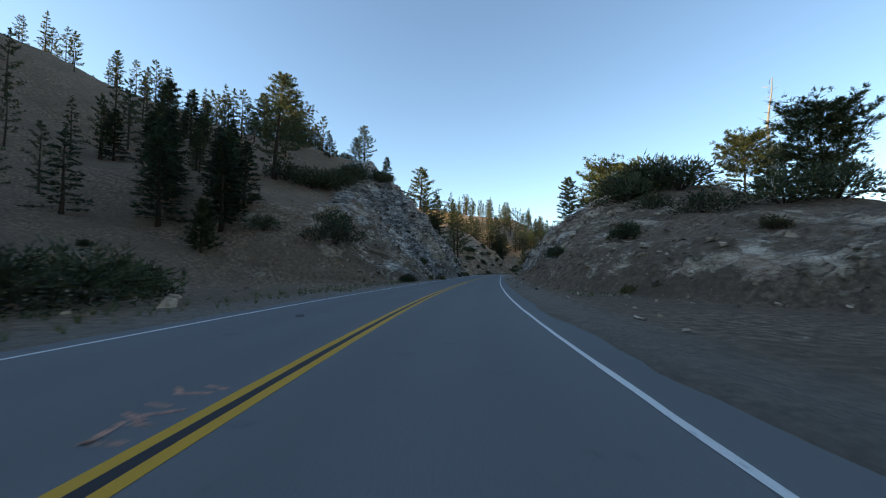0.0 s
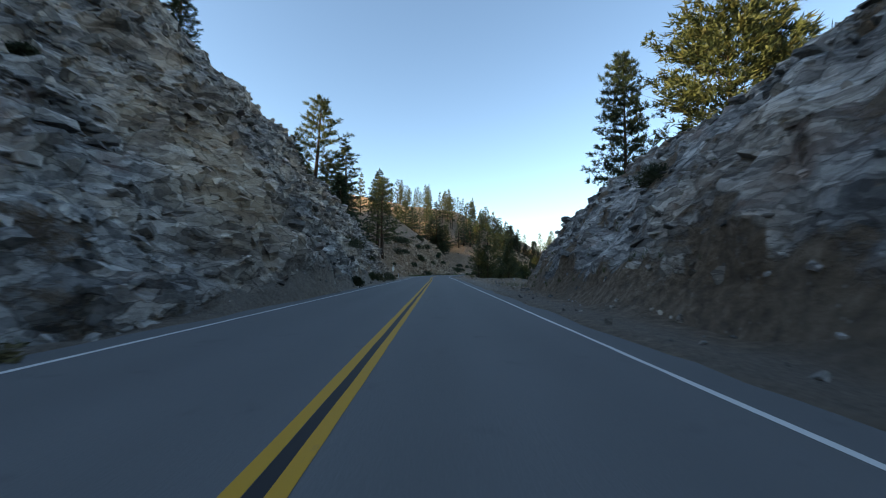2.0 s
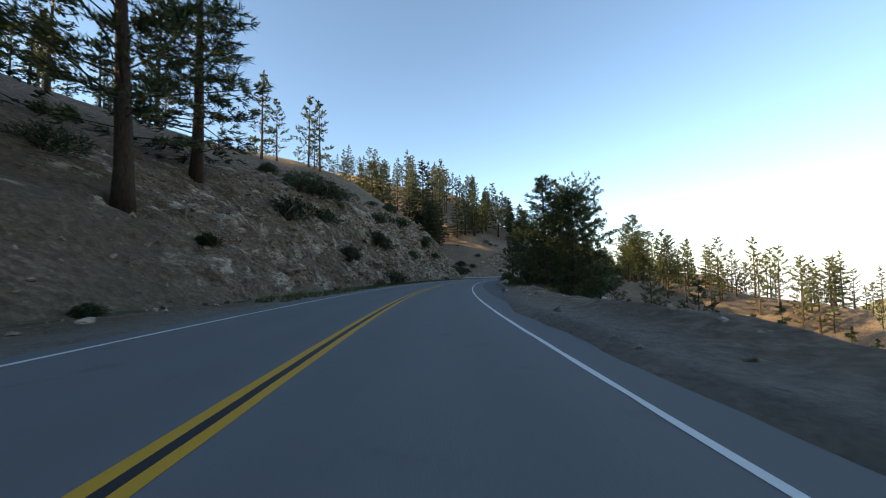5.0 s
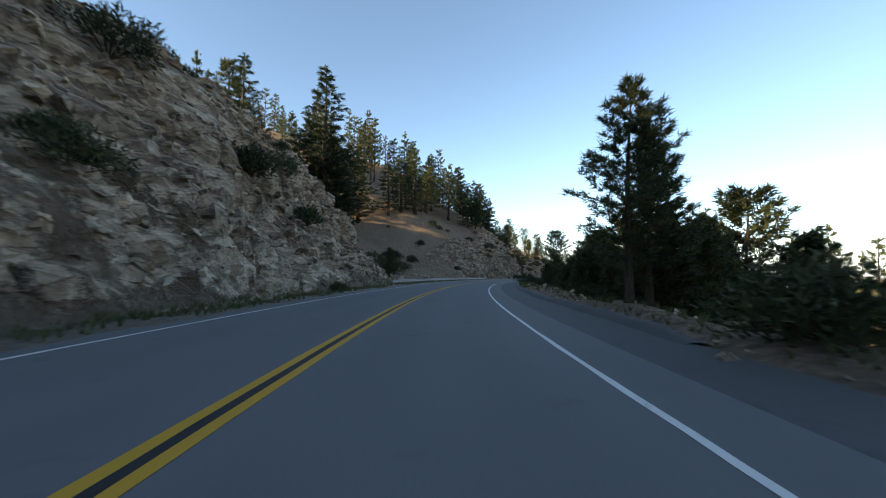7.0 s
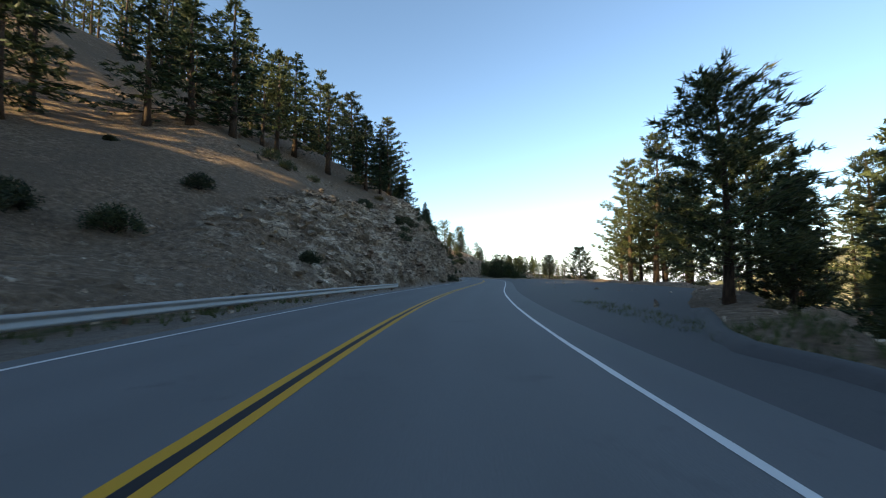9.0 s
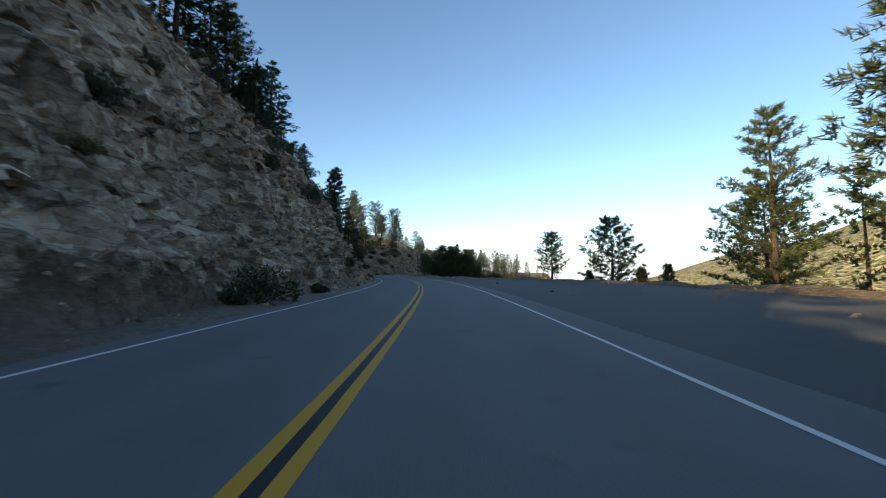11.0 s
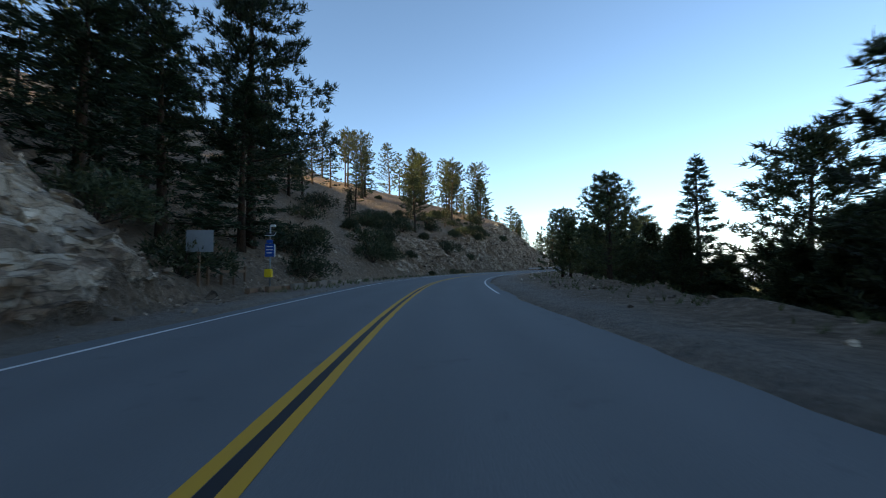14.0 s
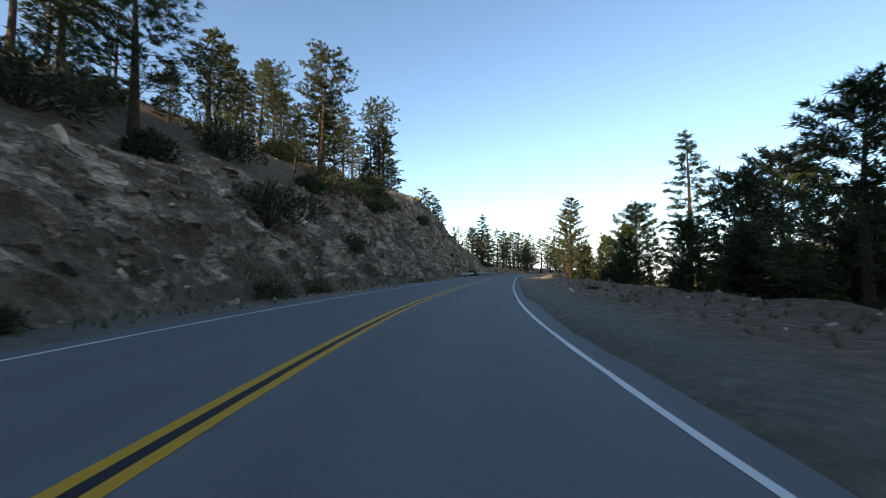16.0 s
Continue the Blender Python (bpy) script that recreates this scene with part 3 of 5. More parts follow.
# ---- trees ----
def needles(rng, centres, ways, count, length, width, spread, loose=0.05):
    """Tufts of needle blades: count narrow triangles round each centre, leaning to its way."""
    n = len(centres)
    c = np.repeat(np.asarray(centres), count, 0)
    w = np.repeat(np.asarray(ways), count, 0)
    v = rng.normal(size=(n * count, 3))
    v /= np.linalg.norm(v, axis=1)[:, None]
    v = v * spread + w
    v /= np.linalg.norm(v, axis=1)[:, None]
    across = np.cross(v, rng.normal(size=v.shape))
    across /= np.linalg.norm(across, axis=1)[:, None] + 1e-9
    ln = length * rng.uniform(0.6, 1.25, (n * count, 1))
    wd = width * rng.uniform(0.7, 1.3, (n * count, 1))
    base = c + rng.normal(size=v.shape) * length * loose
    tri = np.stack([base - across * wd * 0.5, base + across * wd * 0.5, base + v * ln], 1)
    return tri.reshape(-1, 3)


def tree_meshes(seed, high, kind, blades, detail=1.0):
    """Trunk, limbs and crown of a conifer: kind is pine, round, fir or young."""
    rng = np.random.default_rng(seed)
    bare = {"oldfir": 0.2, "dense": 0.10, "tall": 0.42, "umbrella": 0.36, "pine": 0.17, "round": 0.28, "fir": 0.07, "young": 0.04}[kind]
    reach = high * {"oldfir": 0.27, "dense": 0.30, "tall": 0.19, "umbrella": 0.36, "pine": 0.23, "round": 0.34, "fir": 0.18, "young": 0.26}[kind]
    lean = rng.normal(0, 0.015 if kind != "umbrella" else 0.06, 2) * high
    n = 9
    tz = np.linspace(-0.03, 1, n)
    bend = np.stack([lean[0] * tz ** 2 + 0.006 * high * np.sin(tz * 5 + seed), lean[1] * tz ** 2, tz * high], 1)
    r0 = high * 0.0125 + 0.05
    trunk = tube(bend, [max(r0 * (1 - 0.93 * max(k, 0)) * (1.25 if k < 0.02 else 1), 0.02) for k in tz], 8)
    at = lambda f: np.array([np.interp(f, tz, bend[:, k]) for k in range(3)])
    limbs, tips, ways = [], [], []
    count = int({"oldfir": 105, "dense": 80, "tall": 62, "umbrella": 74, "pine": 62, "round": 84, "fir": 92, "young": 64}[kind] * detail)
    for k in range(count):
        f = bare + (0.985 - bare) * ((k + rng.uniform(0, 1)) / count) ** 0.9
        g = (f - bare) / (1 - bare)
        if kind == "oldfir":
            prof = (1 - g) ** 0.7 * (0.72 + 0.3 * math.sin(k * 0.9 + seed)) + 0.1
        elif kind == "fir":
            prof = (1 - g) ** 0.85 * 0.95 + 0.06
        elif kind == "round":
            prof = math.sqrt(max(0.0, 1 - (1.5 * g - 0.55) ** 2)) * 0.9 + 0.1
        elif kind == "umbrella":
            prof = (0.35 + 0.65 * g ** 1.5) * math.sqrt(max(0.05, 1 - max(0.0, g - 0.72) ** 2 / 0.085))
        elif kind == "tall":
            prof = math.sqrt(max(0.04, 1 - (1.75 * g - 0.85) ** 2 * 0.95))
        elif kind == "dense":
            prof = min(1.0, 0.72 + 1.1 * g) * (1 - g) ** 0.62 + 0.1
        elif kind == "young":
            prof = (1 - g) ** 0.7 * 0.9 + 0.1
        else:
            prof = min(1.0, 0.6 + 1.6 * g) * (1 - g) ** 0.76 * 0.98 + 0.09
        ln = reach * prof * rng.uniform(0.62, 1.18)
        q = k * 2.4 + rng.uniform(-0.5, 0.5)
        rise = {"oldfir": -0.12, "dense": 0.3, "tall": 0.2, "umbrella": 0.15, "pine": 0.25, "round": 0.32, "fir": -0.18, "young": 0.45}[kind] + rng.uniform(-0.18, 0.18) + (0.35 * g if kind != "fir" else 0.3 * g)
        flat = np.array([math.cos(q), math.sin(q), 0])
        p0 = at(f)
        pts = [p0 + flat * ln * u + np.array([0, 0, ln * (rise * u + (0.16 if kind != "fir" else 0.1) * u * u)]) for u in (0, 0.35, 0.7, 1)]
        rr = max(0.012, r0 * 0.22 * (1 - 0.7 * g) * ln / reach)
        limbs.append(tube(pts, [rr, rr * 0.75, rr * 0.5, rr * 0.25], 3, False) if kind in ("round", "umbrella") else tube(pts[::3], [rr, rr * 0.25], 3, False))
        tufts = max(3, int((32 if kind == "umbrella" else 24 if kind in ("round", "oldfir") else 15 if kind != "fir" else 12) * math.sqrt(prof) * rng.uniform(0.8, 1.2)))
        for u in np.linspace(0.30 if kind != "round" else 0.35, 1.0, tufts):
            side = np.cross(flat, (0, 0, 1)) * rng.normal(0, 0.30 if kind in ("round", "umbrella") else 0.20 if kind != "fir" else 0.26) * ln * (0.25 + 0.75 * math.sin(u * 2.6))
            p = p0 + flat * ln * u + side + np.array([0, 0, ln * (rise * u + 0.16 * u * u) + rng.normal(0, 0.02) * ln])
            tips.append(p)
            w = flat * 0.7 + side * 0.4 + np.array([0, 0, 0.55 if kind != "fir" else 0.0])
            ways.append(w / np.linalg.norm(w))
    for f in np.linspace(0.90, 1.0, 5):
        tips.append(at(f))
        ways.append(np.array([0, 0, 1.0]))
    tuft = (high * 0.010 + 0.30) * (1.0 if detail > 0.8 else 1.3 if detail > 0.4 else 1.4)
    vs = needles(rng, tips, ways, blades, tuft * 0.74, tuft * 0.135 * (16 / blades) ** 0.7, 0.95 if kind != "fir" else 0.7, 0.2)
    return trunk, joined(limbs), vs


def make_tree(name, seed, high, kind, blades, label, needle, detail=1.0):
    """One conifer, with its foot at the origin."""
    trunk, limbs, vs = tree_meshes(seed, high, kind, blades, detail)
    ob = thing(name, label, "tree")
    part("trunk", mesh("trunk", *joined([trunk, limbs]), M_BARK, True), ob)
    part("crown", mesh("crown", vs, np.arange(len(vs)).reshape(-1, 3), needle), ob, "crown of needle tufts with gaps")
    return ob


def make_snag(seed, high):
    rng = np.random.default_rng(seed)
    pts = [(0.02 * high * math.sin(k), 0.03 * k, high * k / 8) for k in range(9)]
    ob = thing("dead_tree", "bare bleached dead tree with broken limbs", "tree")
    part("trunk", mesh("trunk", *tube(pts, [high * 0.016 * (1 - 0.11 * k) + 0.015 for k in range(9)], 7), M_DEAD, True), ob)
    arms = []
    for k in range(26):
        f = 0.3 + 0.68 * k / 26
        q, ln = k * 2.2, high * 0.16 * (1.15 - f) * rng.uniform(0.5, 1.3) + 0.2
        p = np.array([0, 0.24 * f, f * high])
        a = np.array([math.cos(q), math.sin(q), rng.uniform(-0.1, 0.5)])
        arms.append(tube([p, p + a * ln * 0.5, p + a * ln + np.array([0, 0, rng.uniform(-.1, .2) * ln])], [0.035, 0.022, 0.008], 4, False))
    v, f = joined(arms)
    part("limbs", mesh("limbs", v, f, M_DEAD), ob)
    return ob


def make_bush(seed, wide, high, mat, label, blades=9, tufts=220):
    rng = np.random.default_rng(seed)
    ob = thing("bush", label, "bush")
    q, c = rng.uniform(0, 2 * math.pi, tufts), rng.uniform(0, 1, tufts) ** 0.5
    lump = 1 + 0.28 * np.sin(3 * q + seed) + 0.16 * np.sin(7 * q)
    z = rng.uniform(0.08, 1, tufts) ** 0.8 * np.sqrt(np.clip(1 - (c * 0.92) ** 2, 0, 1))
    p = np.stack([np.cos(q) * c * lump * wide / 2, np.sin(q) * c * lump * wide / 2, z * high], 1)
    w = p * np.array([1, 1, 1.4])
    w = w / (np.linalg.norm(w, axis=1)[:, None] + 1e-6)
    vs = needles(rng, p, w, blades, 0.12 * wide ** 0.5 + 0.06, 0.085, 0.95, 0.45)
    stems = [tube([(0, 0, -0.15), Vector(p[k]) * 0.5, Vector(p[k]) * 0.95], [0.035, 0.02, 0.008], 4, False) for k in range(0, tufts, 12)]
    v, f = joined(stems)
    part("woody_base", mesh("woody_base", v, f, M_BARK), ob)
    part("leaves", mesh("leaves", vs, np.arange(len(vs)).reshape(-1, 3), mat), ob)
    return ob


# each kind once; the first one of a kind is itself put to use
KINDS = {
    "pine_a": lambda: make_tree("pine_tree", 3, 18, "pine", 16, "tall pine with grey-green needle tufts on the slope", M_PINE),
    "pine_b": lambda: make_tree("pine_tree", 8, 14, "pine", 17, "pine with dark green needle tufts", M_PINE),
    "pine_c": lambda: make_tree("pine_tree", 21, 10, "pine", 18, "pine with upturned needle tufts beside the road", M_PINE, 0.95),
    "fir_a": lambda: make_tree("fir_tree", 4, 18, "fir", 14, "dark conical fir with drooping sprays", M_FIR),
    "old_fir": lambda: make_tree("fir_tree", 73, 16, "oldfir", 16, "old broad fir with uneven drooping limbs", M_FIR),
    "fir_b": lambda: make_tree("fir_tree", 14, 11, "fir", 12, "dense dark young fir on the slope", M_FIR),
    "young_a": lambda: make_tree("pine_tree", 6, 6, "young", 13, "young bushy pine with branches down to the ground", M_PINE),
    "young_b": lambda: make_tree("pine_tree", 16, 4.5, "young", 12, "small young pine below the road", M_PINE),
    "far_a": lambda: make_tree("pine_tree", 31, 15, "pine", 6, "pine on the upper slope", M_PINE, 0.6),
    "far_b": lambda: make_tree("fir_tree", 32, 15, "fir", 6, "dark fir on the upper slope", M_FIR, 0.5),
    "far_c": lambda: make_tree("pine_tree", 33, 13, "pine", 6, "slender pine on the upper slope", M_PINE, 0.55),
    "dense_a": lambda: make_tree("pine_tree", 61, 9, "dense", 15, "bushy pine with dense upturned needle tufts below the road", M_PINE),
    "dense_b": lambda: make_tree("pine_tree", 62, 8, "dense", 15, "broad pine with dense dark needle tufts beside the road", M_PINE, 0.9),
    "tall": lambda: make_tree("pine_tree", 63, 14, "tall", 15, "tall pine with a bare lower trunk and a rounded crown", M_PINE),
    "spread": lambda: make_tree("pine_tree", 64, 9, "round", 12, "spreading pine with a broad uneven crown on the hill", M_PINE, 0.8),
    "umbrella": lambda: make_tree("pine_tree", 44, 14, "umbrella", 12, "tall pine with a flat broad crown and a thick leaning trunk", M_PINE),
    "snag": lambda: make_snag(2, 11),
    "bush_a": lambda: make_bush(1, 2.4, 1.5, M_BUSH, "dark green rounded brush on the slope"),
    "bush_b": lambda: make_bush(2, 3.6, 1.7, M_BUSH, "wide low dark green brush on the slope", 7, 240),
    "bush_c": lambda: make_bush(3, 1.5, 0.9, M_BUSH, "small green shrub growing among stones"),
    "sage": lambda: make_bush(4, 1.3, 0.75, M_SAGE, "dry yellowish low shrub beside the road", 7, 120),
}
HIGH = {"old_fir": 16, "dense_a": 9, "dense_b": 8, "tall": 14, "spread": 9, "pine_a": 18, "pine_b": 14, "pine_c": 10, "fir_a": 18, "fir_b": 11, "young_a": 6, "young_b": 4.5, "far_a": 15, "far_b": 15, "far_c": 13, "snag": 11, "umbrella": 14}
made = {}
pick = random.Random(11)


def plant(kind, s, d, scale=1.0, sink=0.15, group="", wide=1.0):
    m = stand(s, d, sink, pick.uniform(0, 360), scale) @ Matrix.Diagonal((wide, wide, 1, 1))
    if kind not in made:
        made[kind] = KINDS[kind]()
        made[kind].matrix_basis = m
        ob = made[kind]
    else:
        # a copy takes its size from the pose
        first = made[kind]
        keep = first.matrix_basis.copy()
        first.matrix_basis = Matrix.Identity(4)
        ob = copy_thing(first, m)
        first.matrix_basis = keep
    if group:
        ob["group"] = group
    return ob


def tree_to(kind, s, d, top, group="", wide=1.0):
    """A tree whose top reaches the given height over the road."""
    z = height(s, d)
    return plant(kind, s, d, max(top - z, 2.0) / HIGH[kind], group=group, wide=wide)


LEFT, RIGHT = "trees on the uphill slope", "trees below the road"
for kind, s, d, top in (
        ("pine_b", 134, -24, 36), ("fir_a", 131, -27, 28), ("fir_a", 136, -18, 28.5), ("fir_a", 161, -16.6, 29), ("fir_b", 123, -33, 30), ("fir_b", 128, -17, 19), ("pine_b", 151, -13, 24), ("fir_b", 141, -20, 22), ("fir_b", 126, -14, 12), ("pine_b", 144, -24, 27),
        ("pine_b", 70, -36, 29.2), ("fir_b", 75, -40, 31.2), ("pine_b", 80, -36, 30.2), ("pine_b", 84, -41, 32.2), ("fir_b", 72, -44, 31.2), ("pine_b", 66, -40, 29.2), ("fir_b", 88, -38, 31.2), ("pine_b", 62, -46, 30.2), ("fir_b", 95, -36, 29.2), ("pine_a", 104, -54, 56), ("fir_a", 98, -50, 48), ("pine_b", 110, -58, 52), ("fir_b", 92, -46, 40.2), ("pine_b", 88, -52, 43.2), ("fir_b", 56, -44, 29.2), ("pine_b", 50, -42, 27.2), ("fir_b", 58, -50, 32.2), ("pine_b", 52.5, -27.6, 28.8), ("fir_b", 37, -21.4, 14), ("fir_b", 35, -21.9, 13), ("fir_b", 38.5, -24.4, 15.8), ("fir_b", 48, -30.8, 20.6), ("fir_b", 43, -29, 18), ("fir_b", 70, -27.5, 26.5), ("fir_b", 45, -40, 21.2), ("pine_b", 84, -27.8, 30.2), ("pine_b", 74, -34.6, 29.2), ("fir_b", 74, -30, 25.2), ("fir_b", 34, -21.5, 13.5), ("young_a", 31, -21, 7), ("fir_b", 38, -31, 17.9), ("fir_b", 36, -29, 15.7), ("fir_b", 40, -34, 18.3), ("fir_b", 33, -27, 14), ("pine_b", 54, -47.6, 26.1), ("pine_b", 54, -40, 24),
        ("pine_b", 79, -24, 31), ("fir_b", 88, -22, 27), ("fir_b", 44, -44, 21.2), ("fir_a", 50, -52, 24.2), ("fir_b", 48, -36, 19.7), ("fir_b", 58, -44, 26.2),
        ("fir_a", 250, -27, 37), ("fir_b", 250.8, -26.2, 25), ("fir_b", 249.6, -28.4, 21), ("fir_b", 248, -25.5, 14), ("pine_b", 315, -17, 30), ("fir_b", 308, -19, 28), ("fir_b", 311, -17.5, 25), ("fir_a", 242, -36, 35), ("pine_b", 246, -42, 37), ("pine_c", 230.3, -7.3, 4.0), ("pine_b", 319, -25, 37), 
        ("pine_b", 352, -23, 35), ("fir_b", 350, -20, 26), ("fir_b", 379, -23, 31.6), ("fir_b", 385, -21.5, 22), ("fir_b", 330, -12.5, 17), ("fir_b", 384, -12, 13), ("fir_b", 389, -13, 14), ("young_a", 379, -9.8, 9), ("fir_b", 393, -13.5, 15), ("young_a", 374, -10.5, 10), ("pine_c", 354, -7.2, 7.0), ("pine_c", 357, -8.2, 9.5), ("young_a", 387, -12.5, 9), ("fir_b", 368, -16, 22),
        ("old_fir", 404.5, -13, 27.5), ("old_fir", 403, -19.5, 25), ("fir_b", 402, -12, 14), ("fir_b", 398, -14, 15), ("pine_b", 420, -23, 21), ("fir_b", 422, -21.6, 18.5), ("pine_b", 440, -13, 17), ("fir_b", 428, -17, 12), ("pine_b", 434, -20, 17), ("fir_b", 446, -17, 14), ("pine_b", 455, -14, 14), ("fir_b", 468, -13, 14), ("pine_b", 476, -17, 18),
        ("pine_a", 443, -50, 37), ("tall", 444, -26, 26), ("tall", 464, -16.4, 24.3), ("tall", 493, -20.5, 31), ("pine_b", 490, -26, 28), ("pine_a", 467, -56, 41), ("tall", 505, -36, 37), ("pine_a", 500, -56, 45), ("pine_b", 505, -49, 41.5), ("pine_a", 524, -60, 50), ("tall", 476, -30, 30), ("pine_b", 484, -38, 36), ("tall", 455, -38, 32), ("pine_b", 512, -28, 31),  ("pine_b", 458, -24, 23), ("pine_b", 425, -22, 17), ("pine_b", 436, -30, 24)):
    tree_to(kind, s, d, top, LEFT, 0.95 if kind == "old_fir" else 1.45 if kind in ("fir_b", "pine_b") else 1.4 if kind == "fir_a" else 1.2)
for kind, s, d, top in (
        ("old_fir", 90, 18.2, 21.7), ("spread", 87, 26, 22.5), ("spread", 34.5, 28, 14.0), ("spread", 51, 31.5, 17), ("dense_b", 55, 37, 17), ("dense_b", 44, 35, 13),
        ("young_a", 114, 11.6, 5.4), ("young_b", 122, 12, 2.2),
        ("pine_b", 172, 10.6, 10.5), ("dense_a", 173.2, 13.2, 9.0), ("dense_b", 176, 11.4, 7.2), ("umbrella", 191, 17.0, 12.6), ("dense_a", 193, 20, 4.2), ("young_a", 181, 13.5, 2.4), ("young_a", 185, 11, 1.8), ("young_b", 188, 12.5, 2.0), ("young_a", 197, 15, 2.6), ("young_a", 194, 13.5, 1.8),
        ("pine_c", 202.4, 7.9, 8.2), ("pine_c", 203.8, 9.2, 7.6), ("pine_c", 205.5, 10.4, 6.6), ("young_a", 205, 10.5, 3.6), ("young_a", 207, 12.5, 3.8), ("young_a", 201, 13, 2.6), ("dense_b", 214, 18.6, 6.3), ("young_a", 210, 15, 3.4), ("young_a", 212, 12, 3.0),
        ("dense_a", 218, 11.3, 4.4), ("young_a", 220.5, 13, 3.2), ("young_a", 226, 12.5, 1.2), ("young_a", 211, 12.8, 2.6), ("young_a", 214, 15, 3.0), ("young_a", 216, 17.5, 3.4), ("young_a", 217, 14.5, 3.2), ("young_a", 209, 13.5, 2.2), ("young_a", 222, 16.5, 2.4), ("young_a", 224, 20, 2.4), ("young_a", 232, 13.5, 1.6), ("fir_b", 238, 19, 5.4), ("young_a", 244, 20, 4.6), ("young_a", 229, 15, 1.6), ("fir_b", 235, 18, 4.0), ("young_a", 236, 13, 1.8), ("dense_b", 242, 16.5, 6.1), ("young_a", 240, 12.5, 3.2), ("young_a", 246, 13, 3.6), ("dense_a", 250, 15, 6.0), ("young_a", 252, 11, 4.2), ("dense_b", 259, 11.0, 8.4), ("young_a", 262, 15, 5.0), ("dense_a", 271, 18.4, 9.6), ("fir_b", 265, 17, 7.5),
        ("pine_b", 316, 24.8, 21), ("pine_b", 311, 27, 23.6), ("pine_b", 311.5, 28.5, 16), ("pine_b", 310, 31, 17), ("pine_b", 316, 30, 17), ("pine_b", 319, 27.5, 15), ("pine_b", 329.5, 28, 14.6), ("pine_b", 290, 40, 13.5), ("dense_b", 300, 27, 11), ("dense_a", 333, 31, 9),
        ("dense_b", 350, 18.4, 6.4), ("dense_a", 348.5, 26, 8.2), ("young_a", 338, 25.3, 2.0), ("young_b", 349, 23, 1.4), ("young_b", 343, 26, 1.6),
        ("dense_b", 384, 11.3, 6.6), ("dense_a", 380.5, 12.6, 6.3), ("dense_b", 392, 14.8, 6.1), ("fir_b", 396, 13.0, 6.3), ("dense_a", 402, 11.0, 6.7), ("dense_b", 410, 13.0, 6.9), ("dense_a", 417.5, 10.4, 6.6), ("young_a", 416, 11.0, 5.6), ("dense_a", 376.4, 13.8, 4.6),
        ("young_a", 388, 13.5, 2.6), ("young_a", 398.5, 12, 3.4), ("young_a", 405, 13.2, 3.2), ("young_b", 394, 16, 1.8), ("young_b", 386, 15, 1.8), ("young_a", 382, 18, 2.4),
        ("dense_b", 438, 13.6, 6.9), ("young_a", 441, 16, 4.0), ("young_a", 434, 16, 2.6), ("young_a", 445, 14, 3.4), ("fir_a", 458, 16.7, 11.9), ("dense_a", 456, 21.6, 9.2), ("dense_b", 453, 18, 7.5), ("young_a", 450, 13.5, 4.2), ("young_a", 462, 13, 5), ("dense_a", 466, 15, 7.5),
        ("pine_b", 486, 11.3, 11.8), ("pine_b", 500, 12.4, 12.0), ("young_a", 474, 14, 5), ("young_a", 491, 14, 5)):
    tree_to(kind, s, d, top, RIGHT, 1.25 if kind in ("spread", "dense_a", "dense_b") else 0.85 if kind == "umbrella" else 0.95 if kind == "old_fir" else 1.3 if kind in ("fir_a", "pine_b") else 1.15)
plant("snag", 52, 35, 1.35, group=RIGHT)
plant("snag", 240, -33, 0.8, group=LEFT)

# the upper slope's woods: the nearer ones tree by tree, the rest as one wood
def small_tree(seed, kind):
    trunk, limbs, vs = tree_meshes(seed, 14, kind, 5, 0.34)
    v, f = trunk
    q = np.array([t for t in f if len(t) == 4])
    return np.array(v), np.concatenate((q[:, :3], q[:, [0, 2, 3]])), vs


def wood(name, places, label):
    """Many trees in one mesh: bark faces first, then needles."""
    shapes = [small_tree(51, "pine"), small_tree(52, "fir"), small_tree(53, "pine"), small_tree(54, "fir")]
    vs, fs, mi, n = [], [], [], 0
    for x, y, z, size, which, turn in places:
        tv, tf, nv = shapes[which]
        c, w = math.cos(turn), math.sin(turn)
        m = np.array([[c, -w, 0], [w, c, 0], [0, 0, 1]]) * size
        for v, f, k in ((tv, tf, 0), (nv, np.arange(len(nv)).reshape(-1, 3), 1)):
            vs.append(v @ m.T + (x, y, z))
            fs.append(f + n)
            mi.append(np.full(len(f), k))
            n += len(v)
    me = bpy.data.meshes.new(name)
    v, f = np.concatenate(vs), np.concatenate(fs)
    me.vertices.add(len(v))
    me.vertices.foreach_set("co", v.reshape(-1))
    me.loops.add(len(f) * 3)
    me.loops.foreach_set("vertex_index", f.reshape(-1))
    me.polygons.add(len(f))
    me.polygons.foreach_set("loop_start", np.arange(len(f)) * 3)
    me.materials.append(M_BARK)
    me.materials.append(M_PINE)
    me.polygons.foreach_set("material_index", np.concatenate(mi))
    me.update()
    me.validate()
    return tagged(new(name, me), label, "woods", kind="stuff")


